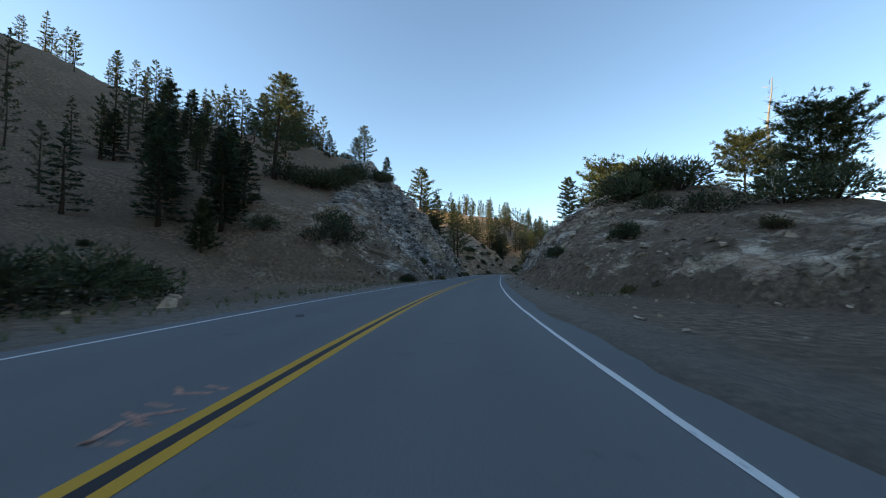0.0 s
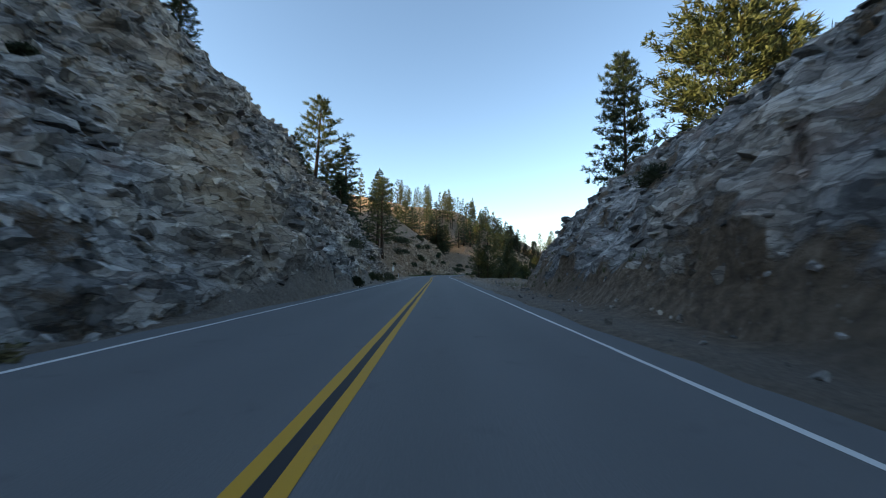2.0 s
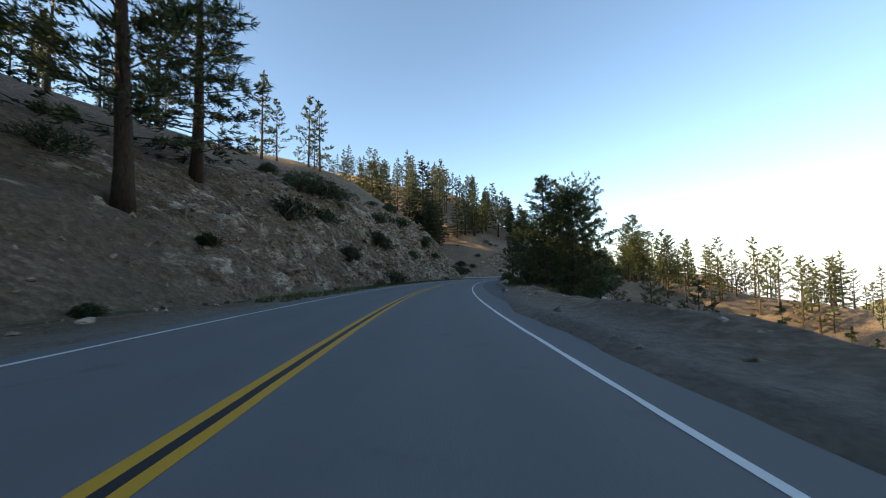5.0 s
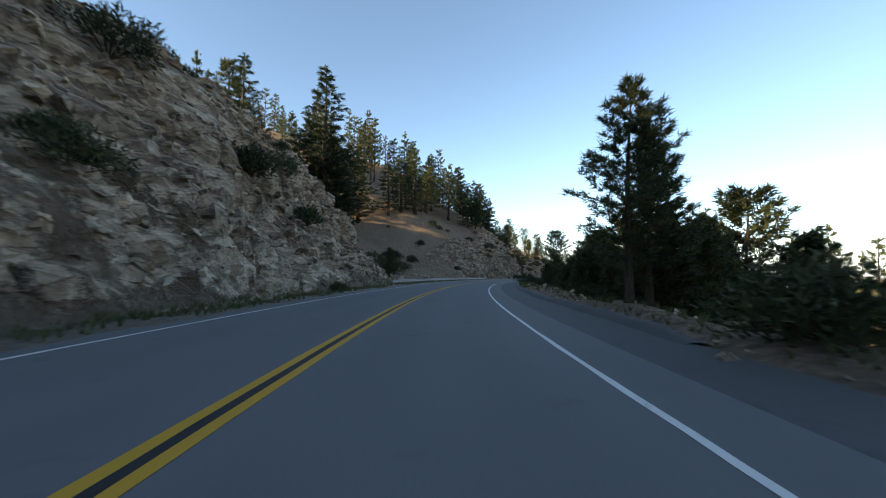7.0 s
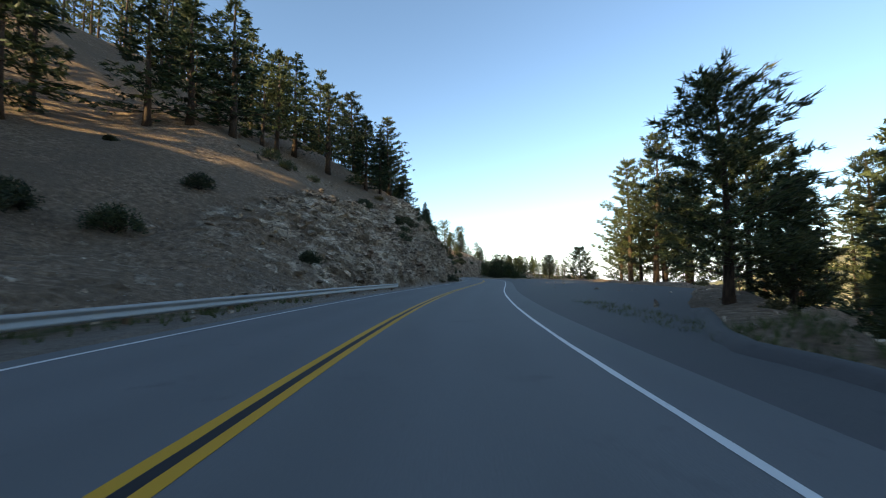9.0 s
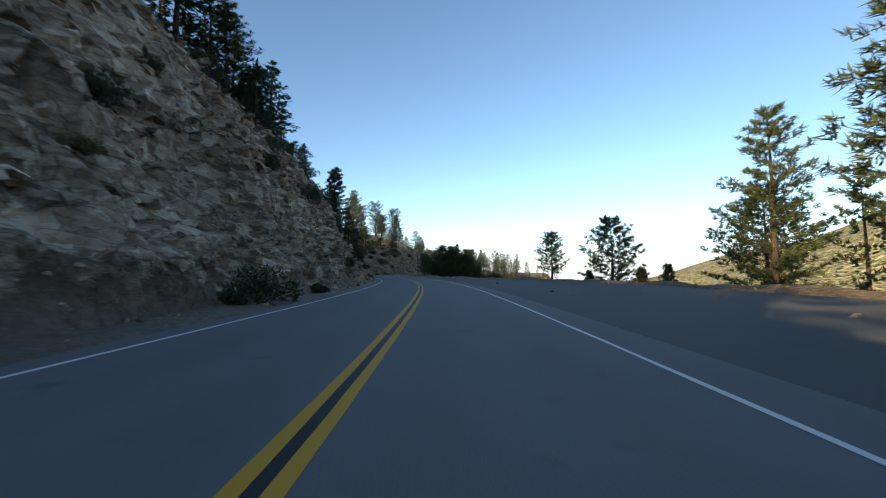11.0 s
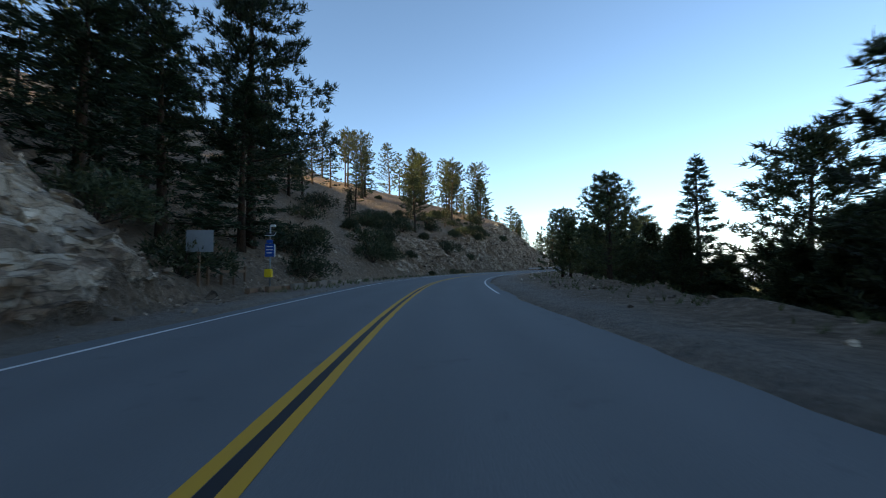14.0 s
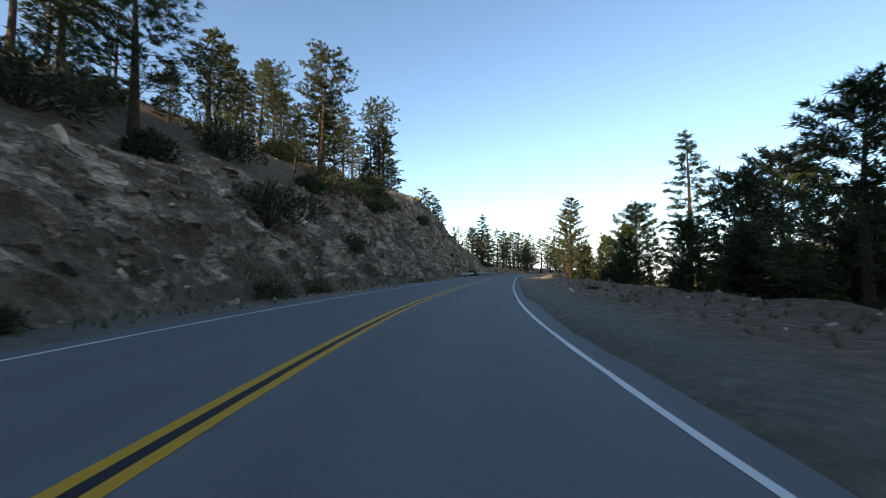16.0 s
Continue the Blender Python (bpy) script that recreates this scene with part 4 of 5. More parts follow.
rnd = random.Random(5)
zones = ((-50, 45, 30, 115, 110), (45, 120, 32, 115, 115), (120, 160, 22, 110, 50), (160, 235, 33, 110, 48), (232, 285, 24, 110, 60), (285, 350, 24, 115, 95), (350, 392, 20, 60, 40), (392, 430, 22, 60, 14), (430, 540, 18, 46, 26), (530, 625, 7, 70, 100))
deep = []
for s0, s1, u0, u1, n in zones:
    for k in range(n):
        u = u0 + (u1 - u0) * rnd.random() ** 1.3
        s, size = rnd.uniform(s0, s1), rnd.uniform(0.5, 1.05)
        size *= 0.55 if s < 100 else 1.1 if 236 < s < 400 else 0.75 if 425 < s < 520 else 0.62 if 225 < s < 290 else 1.0
        if u < 33:
            plant(rnd.choice(("far_a", "far_a", "far_b", "far_b", "far_b", "far_c")), s, -u, size, group=LEFT, wide=rnd.uniform(1.4, 1.85))
        else:
            x, y, _ = on_road(s, -u)
            deep.append((float(x), float(y), height(s, -u) - 0.2, size * 1.2, rnd.randrange(4), rnd.uniform(0, 6)))
for k in range(95):
    s = rnd.uniform(150, 208) if k < 30 else rnd.uniform(240, 256) if k < 45 else rnd.uniform(470, 560)
    d = float(np.interp(s, TS, R_EDGE)) + rnd.uniform(8, 40)
    if d < 26:
        plant(rnd.choice(("far_a", "far_b", "young_a", "young_a")), s, d, rnd.uniform(0.25, 0.42), group=RIGHT)
    else:
        x, y, _ = on_road(s, d)
        deep.append((float(x), float(y), height(s, d) - 0.2, rnd.uniform(0.5, 0.85), rnd.randrange(4), rnd.uniform(0, 6)))
for k in range(48):
    s, d = rnd.uniform(535, 626), rnd.uniform(6.5, 42)
    x, y, _ = on_road(s, d)
    deep.append((float(x), float(y), height(s, d) - 0.2, rnd.uniform(0.5, 0.85), rnd.randrange(4), rnd.uniform(0, 6)))
for k in range(60):
    # trees on the spur beyond the long pullout
    s, d = rnd.uniform(280, 332), rnd.uniform(34, 100)
    x, y, _ = on_road(s, d)
    deep.append((float(x), float(y), height(s, d) - 0.2, rnd.uniform(0.75, 1.35), rnd.randrange(4), rnd.uniform(0, 6)))
wood("far_woods", deep, "pine and fir woods on the high slopes")

for s0, s1, n in ((207, 262, 20), (374, 408, 18), (432, 500, 8)):
    # young growth under the pines below the road
    for k in range(n):
        s = rnd.uniform(s0, s1)
        d = float(np.interp(s, TS, R_EDGE)) + rnd.uniform(2.4, 7.0)
        tree_to(rnd.choice(("young_a", "young_b", "young_b")), s, d, rnd.uniform(0.9, 3.0), RIGHT, 1.3)
# brush on the cuts and slopes
for kind, s, d, sc in (("bush_b", 38, -12.4, 1.25), ("bush_b", 42, -14.3, 1.2), ("bush_b", 56, -24, 1.8), ("bush_b", 58, -22.5, 1.5), ("bush_b", 61, -22, 1.6), ("bush_b", 64, -21.5, 1.7), ("bush_b", 66, -20.5, 1.6), ("bush_a", 70, -17.8, 1.2), ("bush_a", 72, -17, 1.0), ("bush_b", 54, -27, 1.6),
                       ("bush_a", 30, 12.2, 0.8), ("bush_b", 31, 17.8, 0.95), ("bush_b", 31, 23, 1.5), ("bush_b", 30, 25.5, 1.5), ("bush_b", 40, 17.5, 0.9), ("bush_b", 62, 24, 1.2), ("bush_b", 66, 29, 1.2), ("bush_b", 60, 30, 1.2), ("bush_b", 57, 26, 1.1), ("bush_b", 54, 30, 1.1), ("bush_b", 48, 18, 1.0), ("bush_b", 52, 19, 1.0), ("bush_b", 55, 20, 1.0), ("bush_b", 58, 19, 1.0), ("sage", 22, 9.8, .6), ("bush_b", 46, 16.8, 1.9), ("bush_b", 50, 21, 2.1), ("bush_b", 46.5, 22.6, 2.0), ("bush_b", 48, 19.5, 1.8),
                       ("bush_b", 176, -13.4, 1.3), ("bush_b", 173, -14.5, 1.1), ("bush_a", 172, -8.6, .9), ("bush_b", 172, -11.3, .8), ("bush_a", 184, -9.4, 1.1), ("bush_b", 186, -9.0, .72), ("bush_a", 187.5, -9.4, .7), ("bush_a", 198, -8.2, .9), ("bush_b", 193, -12, 1.0), ("bush_b", 203, -12, 1.0), ("bush_a", 209, -9.5, 1.0), ("bush_a", 214, -8.5, .8), ("bush_b", 166, -12, 1.1), ("bush_b", 180, -13, 1.0),
                       ("bush_b", 404, -8.6, 1.0), ("bush_b", 418, -8.8, 1.3), ("bush_b", 421, -10.5, 1.2), ("bush_b", 424, -19, 1.2), ("bush_b", 428, -15, 1.1), ("bush_a", 356, -7.2, .9), ("bush_a", 363, -8, .9), ("bush_b", 369, -8, .8), ("bush_a", 371, -6.6, .7), ("bush_b", 377, -7.4, .8), ("bush_b", 383, -9.4, 1.0), ("bush_b", 394, -10, 1.1), ("bush_b", 366, -11.5, .9), ("bush_b", 359, -10, .8), ("bush_a", 360, -6.6, .6), ("bush_a", 366, -6.2, .5), ("bush_b", 366, -9.7, .8), ("bush_b", 372, -9, .9), ("bush_b", 380, -8, 1.0), ("bush_b", 374, -11, 1.1), ("bush_b", 390, -10, 1.0),
                       ("bush_b", 422, -8.6, .8), ("bush_b", 420, -9.0, .9), ("bush_a", 424, -9.8, .9), ("bush_a", 426, -10.5, .9), ("bush_a", 41.5, -5.8, .6), ("bush_b", 12, -10.0, 1.1), ("bush_b", 9, -9.6, 1.0), ("bush_a", 15, -11, .9), ("bush_a", 70, 10, .6),
                       ("bush_b", 228, -8.5, .8), ("bush_a", 236, -9.6, 1.0), ("bush_b", 242, -11, 1.1), ("bush_a", 247, -14, .9), ("bush_a", 251, -13, .8), ("bush_b", 257, -18, 1.0), ("bush_a", 262, -16, .9), ("bush_a", 240, -16, 0.8),
                       ("bush_b", 408, -11, 1.1), ("bush_a", 413, -12.5, 1.1), ("bush_b", 417, -16, 1.0), ("bush_a", 423, -14, .9), ("bush_a", 428, -8.2, .7), ("bush_b", 431, -13.5, .9), ("bush_b", 437, -17, .9), ("bush_a", 452, -11, .9), ("bush_a", 470, -11, 1.0), ("bush_a", 482, -10, 1.0)):
    plant(kind, s, d, sc, 0.1)
for k in range(26):
    # dark brush over the slope after the call box
    s, u = rnd.uniform(408, 486), rnd.uniform(7.5, 22)
    plant(rnd.choice(("bush_b", "bush_b", "bush_a")), s, -u, rnd.uniform(0.7, 1.25), 0.1)
for k in range(22):
    s, u = rnd.uniform(165, 285), rnd.uniform(9, 20)
    plant(rnd.choice(("bush_b", "bush_a", "bush_a")), s, -u, rnd.uniform(0.5, 1.0), 0.1)
for k in range(24):
    # dark brush clinging to the high cut
    s, u = rnd.uniform(292, 352), rnd.uniform(8.5, 15)
    plant(rnd.choice(("bush_b", "bush_b", "bush_a")), s, -u, rnd.uniform(0.45, 0.85), 0.1)
for k in range(118):
    s = rnd.uniform(-20, 540)
    toe = float(np.interp(s, LS, L_TOE))
    u = toe + rnd.uniform(0.3, 26) if rnd.random() < 0.75 else toe - 0.3
    plant(rnd.choice(("bush_a", "bush_b", "bush_c", "bush_c", "sage")), s, -u, rnd.uniform(0.45, 1.0), 0.1)
for k in range(62):
    s = rnd.uniform(-20, 540) if k < 34 else rnd.uniform(160, 262)
    edge = float(np.interp(s, TS, R_EDGE))
    plant(rnd.choice(("bush_a", "bush_c", "sage", "bush_b")), s, edge + rnd.uniform(0.6, 12), rnd.uniform(0.5, 1.0), 0.1)


# weeds and grass along the road's edges
def grass(name, label, runs, seed):
    rng = np.random.default_rng(seed)
    p = []
    for s0, s1, d0, d1, n in runs:
        for k in range(n):
            s, d = rng.uniform(s0, s1), rng.uniform(d0, d1)
            x, y, _ = on_road(s, d)
            p.append((float(x), float(y), height(s, d) - 0.02))
    p = np.array(p)
    up = np.tile((0, 0, 1.0), (len(p), 1))
    vs = needles(rng, p, up, 9, 0.26, 0.022, 0.55)
    return tagged(new(name, mesh(name, vs, np.arange(len(vs)).reshape(-1, 3), M_GRASS)), label, "grass", kind="stuff")


grass("roadside_grass", "thin green and dry weeds along the road's edge", ((150, 222, -6.3, -4.7, 1500), (222, 262, -7.2, -5, 350), (222, 262, 6.2, 7.6, 900), (165, 222, 6.5, 8.2, 350), (395, 470, -7.4, -4.8, 500), (380, 460, 7, 11, 350), (-5, 60, -8, -4.9, 300), (20, 95, 7, 9, 250)), 3)


# ---- broken rock on the cuts, and stones at their feet ----
def slab_shape(rng, thick=0.3):
    """A flat angular stone, about one metre long: vertices and triangles."""
    q = np.sort(rng.uniform(0, 2 * math.pi, 6)) * 0.6 + np.arange(6) * 2 * math.pi / 6 * 0.4
    r = rng.uniform(0.32, 0.56, 6)
    ring = np.stack([np.cos(q) * r * 1.25, np.sin(q) * r * 0.85], 1)
    lo = np.column_stack((ring * rng.uniform(0.8, 1.05), -thick / 2 + rng.normal(0, 0.03, 6)))
    hi = np.column_stack((ring * rng.uniform(0.7, 1.0) + rng.normal(0, 0.05, 2), thick / 2 + rng.normal(0, 0.06, 6)))
    v = np.concatenate((lo, hi))
    f = [[0, k + 1, k] for k in range(1, 5)] + [[6, 6 + k, 7 + k] for k in range(1, 5)]
    for k in range(6):
        n = (k + 1) % 6
        f += [[k, n, 6 + n], [k, 6 + n, 6 + k]]
    return v, np.array(f)


def bed_turn(rng, wild):
    """Beds that dip towards the road and along it, with some stones out of line."""
    return Euler((radians(24) + rng.normal(0, wild), radians(14) + rng.normal(0, wild), rng.uniform(0, 6.28))).to_matrix()


stone_rng = np.random.default_rng(7)
SLABS = [mesh("stone", *slab_shape(stone_rng, th), M_STONE) for th in (0.22, 0.3, 0.38, 0.5, 0.28, 0.6)]


def rock_spots(count, want, rng):
    """Grid places on the faces, taken by how rocky they are."""
    w = np.clip(want, 0, None).reshape(-1)
    k = rng.choice(len(w), count, p=w / w.sum())
    return np.stack([gx.reshape(-1)[k], gy.reshape(-1)[k], gz.reshape(-1)[k]], 1), gd.reshape(-1)[k]


def scatter(name, label, spots, sizes, rng, wild, sink, parent):
    shapes = [slab_shape(rng, th) for th in (0.12, 0.18, 0.26, 0.38)]
    vs, fs, n = [], [], 0
    for p, size in zip(spots, sizes):
        v, f = shapes[rng.integers(4)]
        m = np.array(bed_turn(rng, wild)) * size
        vs.append(v @ m.T + p + (0, 0, size * sink))
        fs.append(f + n)
        n += len(v)
    ob = part(name, mesh(name, np.concatenate(vs), np.concatenate(fs), M_STONE), parent, label)
    return tagged(ob, kind="stuff")


rng = np.random.default_rng(12)
face = np.clip(rk - 0.35, 0, 1) * (np.abs(gd) < 17) * (gs > 20)
spots, _ = rock_spots(17000, face, rng)
scatter("rock_slabs", "broken grey and ochre rock slabs", spots, np.clip(rng.lognormal(-1.1, 0.5, 17000), 0.13, 0.95), rng, 0.35, 0.0, hillside)
# foot of the cuts
u_toe = -gd - np.interp(gs, LS, L_TOE)
foot = np.where(gd < 0, np.exp(-((u_toe - 1.2) / 2.2) ** 2) * (0.25 + np.interp(gs, LS, L_ROCK)), np.exp(-((gd - np.interp(gs, TS, R_EDGE) - 1.0) / 2.4) ** 2) * np.where(gs < 95, 1.0, 0.25))
foot = foot * (np.abs(gd) > 4.6) * (gs > -14)
spots, _ = rock_spots(7000, foot, rng)
scatter("scree", "small loose stones", spots, np.clip(rng.lognormal(-1.95, 0.55, 7000), 0.05, 0.6), rng, 0.9, 0.12, hillside)
slope = (np.abs(gd) > 6) * (np.abs(gd) < 26) * (gd < np.interp(gs, TS, R_EDGE) + 9) * (gs > -14)
spots, _ = rock_spots(6000, slope.astype(float), rng)
scatter("slope_stones", "scattered pale stones on the dirt slopes", spots, np.clip(rng.lognormal(-1.8, 0.6, 6000), 0.07, 0.9), rng, 0.6, 0.08, hillside)
# the larger blocks, one by one
spots, _ = rock_spots(170, face * (np.abs(gd) < 13), rng)
for p in spots:
    ob = part("stone", SLABS[rng.integers(6)], hillside)
    size = float(np.clip(rng.lognormal(-0.15, 0.3), 0.6, 1.5))
    ob.matrix_basis = Matrix.Translation(Vector(p) + Vector((0, 0, -0.05 * size))) @ bed_turn(rng, 0.2).to_4x4() @ Matrix.Scale(size, 4)
for k in range(120):
    s = float(rng.uniform(-5, 515))
    d = -float(np.interp(s, LS, L_TOE)) + float(rng.uniform(-1.6, 0.9)) if k % 3 else float(np.interp(s, TS, R_EDGE)) + float(rng.uniform(-0.8, 3.5))
    if d > 0 and 88 < s < 150:
        continue
    ob = tagged(new("boulder", SLABS[rng.integers(6)]), "loose angular stone lying at the roadside", "stone", "loose stones at the roadside")
    size = float(np.clip(rng.lognormal(-1.0, 0.45), 0.2, 1.1 if k % 3 else 0.45))
    ob.matrix_basis = stand(s, d, -0.08 * size, float(rng.uniform(0, 360)), size, float(rng.normal(0, 12)))

# ---- road furniture ----
M_STEEL = plain_material("galvanised_steel", (0.33, 0.34, 0.34), 0.6, 0.5)
M_POST = plain_material("weathered_wood", (0.19, 0.12, 0.075), 0.85)
M_SILL = plain_material("bleached_timber", (0.23, 0.19, 0.15), 0.9, 0, 0.5)
M_CONCRETE = plain_material("concrete", (0.42, 0.41, 0.38), 0.9, 0, 0.5)
M_WHITEP = plain_material("white_enamel", (0.74, 0.75, 0.74), 0.55)
M_BLACK = plain_material("black_paint", (0.02, 0.02, 0.02), 0.6)
M_BLUE = plain_material("blue_sign", (0.015, 0.075, 0.34), 0.45)
M_YBOX = plain_material("yellow_box", (0.72, 0.52, 0.02), 0.5)
M_SIGN = plain_material("sign_back", (0.34, 0.36, 0.37), 0.5, 0.4)
M_PAINT = paint_material("faded_survey_paint", (0.50, 0.25, 0.17), 0.58)


def guardrail(s0, s1, d_from, d_to, low=0.0):
    rail = thing("guardrail", "galvanised steel guardrail on short posts", "guardrail")
    prof = [(0.00, 0.42), (0.05, 0.45), (0.05, 0.51), (0.00, 0.55), (0.00, 0.60), (0.05, 0.64), (0.05, 0.70), (0.00, 0.73), (-0.02, 0.73), (0.03, 0.69), (0.03, 0.65), (-0.02, 0.61), (-0.02, 0.54), (0.03, 0.50), (0.03, 0.46), (-0.02, 0.42)]
    s = np.linspace(s0, s1, int((s1 - s0) / 1.5))
    d = np.interp(s, (s0, s0 + 10, s1), (d_from, d_from + 0.25, d_to))
    n = len(prof)
    x, y, _ = on_road(s[:, None], d[:, None] + np.array([p[0] for p in prof])[None])
    z = np.array([height(a, b) for a, b in zip(s, d)])[:, None] * 0.0 + np.array([p[1] for p in prof])[None] - low + 0 * x
    f = []
    for k in range(len(s) - 1):
        for j in range(n):
            m = (j + 1) % n
            f.append([k * n + j, k * n + m, (k + 1) * n + m, (k + 1) * n + j])
    part("beam", mesh("beam", np.stack([x, y, z], -1).reshape(-1, 3), f, M_STEEL, True), rail)
    post = box_mesh("post", (0.15, 0.15, 1.1), M_POST, (0, 0, 0.18), 0.012)
    for a in np.arange(s0 + 0.6, s1, 3.8):
        b = float(np.interp(a, (s0, s0 + 10, s1), (d_from, d_from + 0.25, d_to))) - 0.11
        px_, py_, h = on_road(a, b)
        ob = part("post", post, rail)
        ob.matrix_basis = pose(float(px_), float(py_), -low, 0, 0, math.degrees(h))
    return rail


guardrail(229.5, 277, -6.7, -5.2, 0.26)
guardrail(492, 530, -5.6, -5.6)


def stake(s, d, label, mat, cap, size=(0.11, 0.04, 1.0)):
    ob = thing("marker_post", label, "marker post", at=stand(s, d, 0.1))
    part("post", box_mesh("post", size, mat, (0, 0, size[2] / 2), 0.008), ob)
    part("cap", box_mesh("cap", (size[0] + 0.012, size[1] + 0.012, 0.16), cap, (0, 0, size[2] - 0.12), 0.004), ob, "reflector band near the top")
    return ob


stake(246, -6.9, "slim white marker post behind the guardrail", M_WHITEP, M_STEEL)
stake(366, 18.0, "slim grey marker post at the pullout's edge", M_SIGN, M_WHITEP, (0.12, 0.05, 1.25))
stake(126, -5.9, "slim white marker post at the roadside", M_WHITEP, M_STEEL, (0.09, 0.04, 0.9))


def bollard(s, d):
    ob = thing("bollard", "white round bollard with a black band", "bollard", at=stand(s, d, 0.12))
    v, f = tube([(0, 0, 0), (0, 0, 0.86), (0, 0, 0.9)], [0.13, 0.13, 0.11], 20)
    part("post", mesh("post", v, f, M_WHITEP), ob)
    v, f = tube([(0, 0, 0.68), (0, 0, 0.78)], [0.134, 0.134], 20)
    part("band", mesh("band", v, f, M_BLACK), ob, "black painted band")
    return ob


bollard(195.1, 8.1)


def sign_back(s, d):
    ob = thing("road_sign", "unlettered grey back of a road sign on a wooden post", "road sign", at=stand(s, d, 0.2, 8))
    part("post", box_mesh("post", (0.10, 0.10, 2.7), M_POST, (-0.05, 0.06, 1.35), 0.01), ob)
    part("panel", box_mesh("panel", (1.05, 0.02, 0.90), M_SIGN, (0, 0, 2.15), 0.006), ob, "grey metal panel seen from behind")
    part("brace", box_mesh("brace", (0.9, 0.03, 0.06), M_POST, (0, 0.03, 2.35), 0.006), ob)
    return ob


sign_back(393.2, -8.6)


def diamond_sign(s, d):
    ob = thing("road_sign", "diamond road sign turned edge-on on a thin post", "road sign", at=stand(s, d, 0.2, 72))
    part("post", box_mesh("post", (0.06, 0.06, 2.4), M_STEEL, (0, 0.04, 1.2), 0.006), ob)
    part("panel", box_mesh("panel", (0.8, 0.015, 0.8), M_SIGN, (0, 0, 1.75), 0.006, Euler((0, radians(45), 0)).to_matrix().to_4x4()), ob, "pale diamond panel")
    return ob


diamond_sign(122.5, -6.5)
block = tagged(new("concrete_block", box_mesh("concrete_block", (0.45, 2.6, 0.62), M_CONCRETE, (0, 0, 0.28), 0.05)), "low pale concrete block at the roadside", "barrier")
block.matrix_basis = stand(120.5, -7.2, 0.05)


def call_box(s, d):
    """An emergency telephone: pole, solar panel, blue sign and yellow box."""
    ob = thing("call_box", "roadside emergency telephone with blue sign and yellow box", "call box", at=stand(s, d, 0.25))
    v, f = tube([(0, 0, 0), (0, 0, 3.5)], [0.045, 0.04], 10)
    part("pole", mesh("pole", v, f, M_STEEL, True), ob)
    sign = part("sign", box_mesh("sign", (0.46, 0.02, 0.66), M_BLUE, (0, -0.07, 2.28), 0.006), ob, "blue sign with pale lettering bars")
    for k, w in enumerate((0.3, 0.34, 0.26)):
        part("bar", box_mesh("bar", (w, 0.004, 0.05), M_WHITEP, (0, -0.083, 2.46 - 0.16 * k), 0.0), sign)
    part("plate", box_mesh("plate", (0.32, 0.02, 0.16), M_BLUE, (0, -0.07, 2.72), 0.004), ob, "small blue plate")
    part("sign_edge", box_mesh("sign_edge", (0.05, 0.03, 0.66), M_WHITEP, (0.26, -0.06, 2.26), 0.004), ob, "white side panel")
    part("box", box_mesh("box", (0.36, 0.24, 0.42), M_YBOX, (-0.02, -0.12, 1.12), 0.03), ob, "yellow telephone box")
    panel = part("solar_panel", box_mesh("solar_panel", (0.46, 0.26, 0.03), M_BLACK, (0, 0, 3.12), 0.004, Euler((radians(38), 0, 0)).to_matrix().to_4x4()), ob, "dark solar panel in a white frame")
    panel_frame = part("panel_frame", box_mesh("panel_frame", (0.50, 0.30, 0.02), M_WHITEP, (0, 0.012, 3.10), 0.004, Euler((radians(38), 0, 0)).to_matrix().to_4x4()), ob)
    part("antenna_cap", box_mesh("antenna_cap", (0.28, 0.10, 0.12), M_WHITEP, (0.14, 0, 3.52), 0.03), ob, "white cap")
    return ob


call_box(397.2, -7.6)


def timber_edge(s0, s1, d0, d1, high, label):
    ob = thing("timber_border", label, "border")
    n = 4
    for k in range(n):
        a, b = s0 + (s1 - s0) * k / n, s0 + (s1 - s0) * (k + 1) / n
        c = d0 + (d1 - d0) * (k + 0.5) / n
        x0, y0, h = on_road((a + b) / 2, c)
        piece = part("beam", box_mesh("beam", (0.24, b - a - 0.03, high + 0.25), M_SILL if high > 0.3 else M_POST, (0, 0, high / 2 - 0.12), 0.03), ob)
        piece.matrix_basis = pose(float(x0), float(y0), height((a + b) / 2, c), 0, 0, math.degrees(h) + 1.2 * (k % 2))
    return ob


timber_edge(394.5, 400.5, -7.4, -6.9, 0.22, "low weathered timber border below the call box")
timber_edge(398, 403.5, -6.9, -6.2, 0.31, "low bleached timber edging along the dirt verge")
fence = thing("timber_fence", "low dark timber crib behind the call box", "fence")
for k in range(4):
    ob = part("post", box_mesh("post", (0.1, 0.1, 0.9), M_POST, (0, 0, 0.4), 0.01), fence)
    ob.matrix_basis = stand(394.4 + 1.0 * k, -9.0, 0.05)
ob = part("rail", box_mesh("rail", (0.08, 3.2, 0.14), M_POST, (0, 0, 0.62), 0.01), fence)
ob.matrix_basis = stand(395.9, -9.0, 0.05)


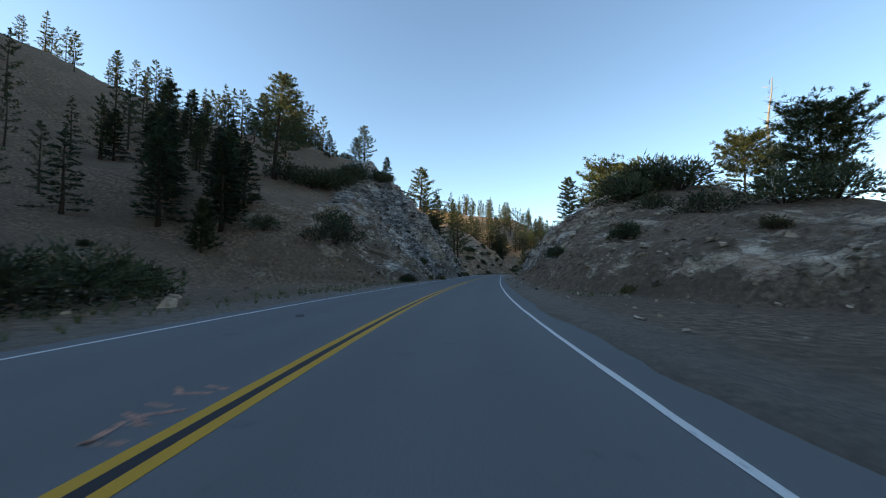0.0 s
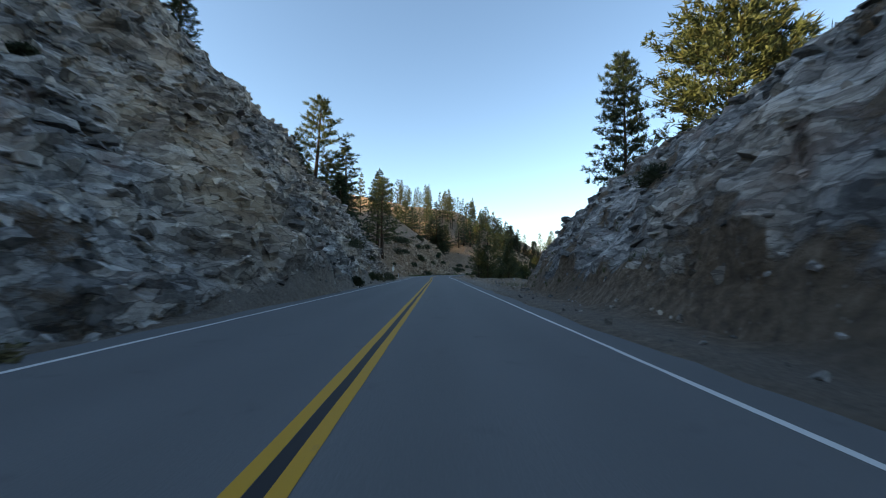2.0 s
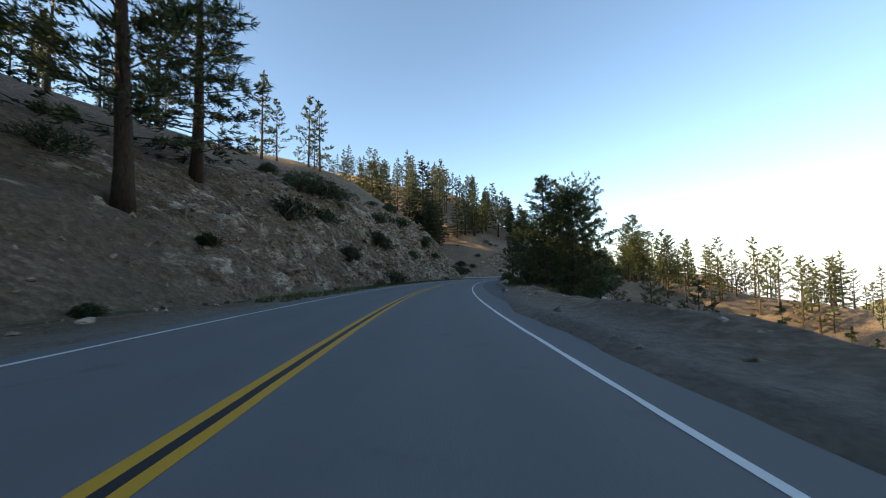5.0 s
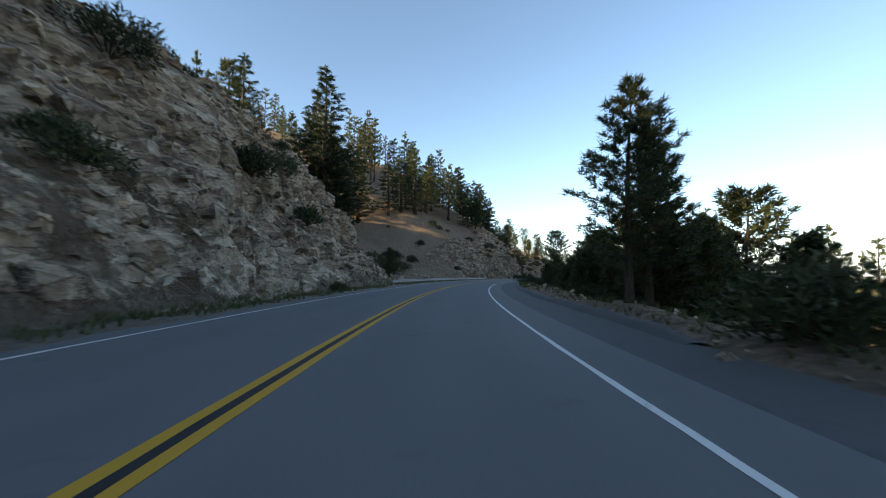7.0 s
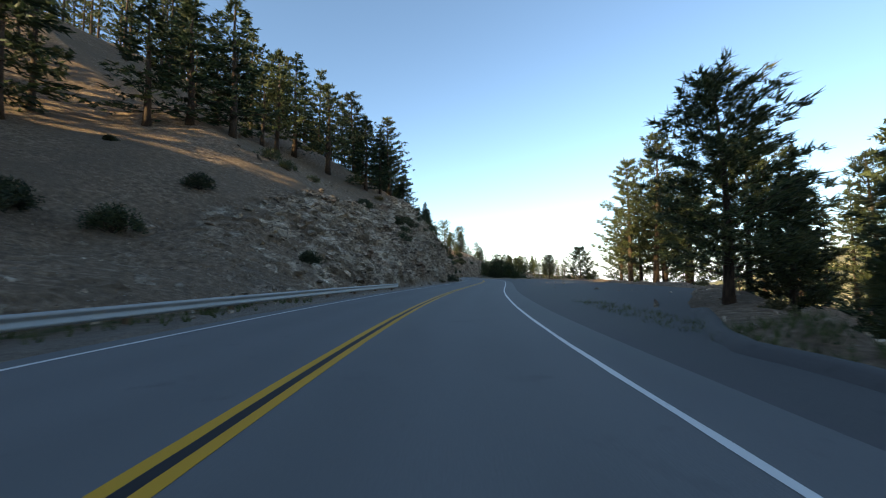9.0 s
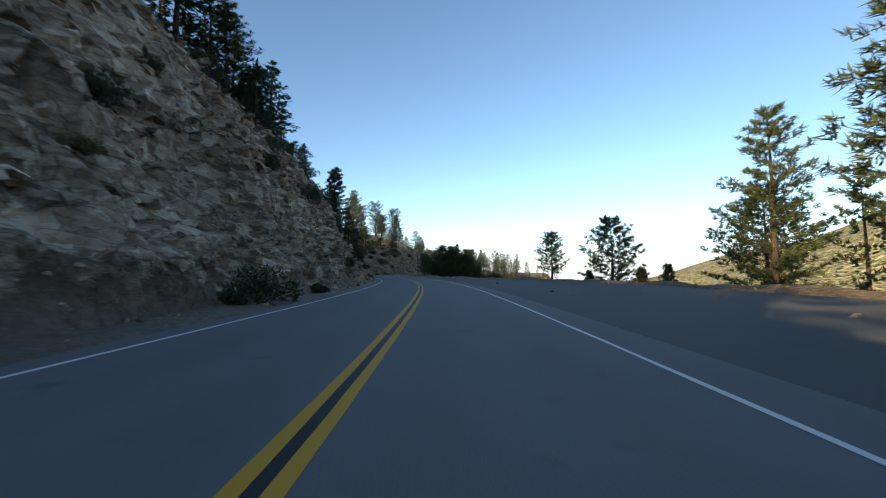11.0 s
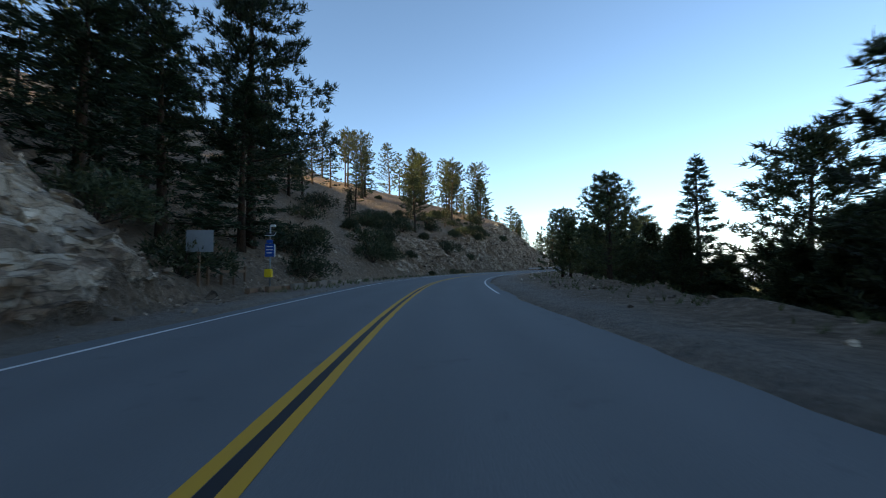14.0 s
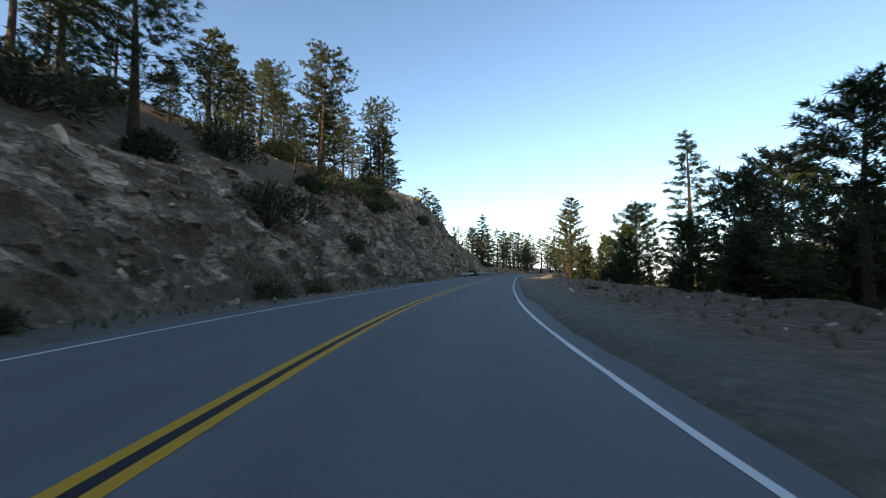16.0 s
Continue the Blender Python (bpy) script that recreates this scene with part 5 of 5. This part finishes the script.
# ---- kerbs of dark asphalt ----
def kerb(s0, s1, off):
    s = np.arange(s0, s1 + 0.01, 0.5)
    prof = ((-0.28, -0.03), (-0.12, 0.11), (-0.02, 0.15), (0.12, 0.14), (0.26, 0.0), (0.3, -0.1))
    taper = smooth((s - s0) / 1.5) * smooth((s1 - s) / 1.5)
    d = (paved(s) + off)[:, None] + np.array([p[0] for p in prof])
    x, y, _ = on_road(s[:, None] + 0 * d, d)
    z = np.array([p[1] for p in prof])[None] * (0.25 + 0.75 * taper[:, None]) + 0.015 * vnoise(s / 0.8, 0 * s, 0 * s)[:, None]
    return tagged(new("kerb", mesh("kerb", np.stack([x, y, z], -1).reshape(-1, 3), grid_faces(len(s), len(prof)), M_SHOULDER, True)), "rounded dark asphalt kerb along the shoulder", "kerb", kind="structure")


kerb(163, 187, 0.0)
kerb(195, 258, 0.0)


# ---- marks on the road ----
def stroke(parent, name, mat, s, d, length, wide, turn, z=0.005):
    x, y, h = on_road(s, d)
    me = mesh(name, [(-wide / 2, -length / 2, 0), (wide / 2, -length / 2, 0), (wide / 2 * 0.8, length / 2, 0), (-wide / 2, length / 2 * 0.9, 0)], [[0, 1, 2, 3]], mat)
    ob = part(name, me, parent)
    ob.matrix_basis = pose(float(x), float(y), z, 0, 0, math.degrees(h) + turn)
    return ob


for s, d, ln, w, a in ((220.3, -1.4, 0.9, 0.22, 8), (221.9, -2.1, 0.8, 0.18, 4), (226, -1.2, 0.8, 0.16, 10), (228, -1.6, 0.9, 0.2, 5), (231, -1.9, 0.7, 0.15, 0), (234, -1.1, 0.8, 0.18, 9), (224, -2.4, 1.2, 0.25, 3),
                       (296.2, 2.9, 0.6, 0.22, 0), (293.5, -0.75, 4.2, 0.28, 4), (104, 2.4, 0.5, 0.2, 12), (10, -2.2, 0.9, 0.3, 20), (98, -1.2, 0.8, 0.15, 0), (340, -2.0, 1.0, 0.2, 0), (176, 0.8, 0.9, 0.2, 10)):
    stroke(road, "tar_patch", M_TAR, s, d, ln * 0.7, w * 0.7, a)
for s, d, ln, w, a in ((2.85, -0.55, 0.42, 0.07, 12), (2.68, -0.42, 0.30, 0.06, 95), (3.0, -0.42, 0.22, 0.05, 80), (3.15, -0.60, 0.34, 0.05, 60), (3.25, -0.45, 0.30, 0.05, 120), (3.42, -0.62, 0.26, 0.05, 75), (3.75, -0.55, 0.34, 0.05, 100), (3.85, -0.75, 0.25, 0.05, 40), (3.95, -0.45, 0.28, 0.05, 70)):
    stroke(road, "paint_mark", M_PAINT, s, d, ln, w, a)
for s, d, ln, w, a in ((102.6, 0.55, 0.5, 0.07, 70), (102.9, 0.75, 0.45, 0.06, 110), (103.2, 0.45, 0.4, 0.06, 20), (103.5, 0.9, 0.5, 0.06, 80)):
    stroke(road, "paint_mark", M_YELLOW, s, d, ln, w, a)
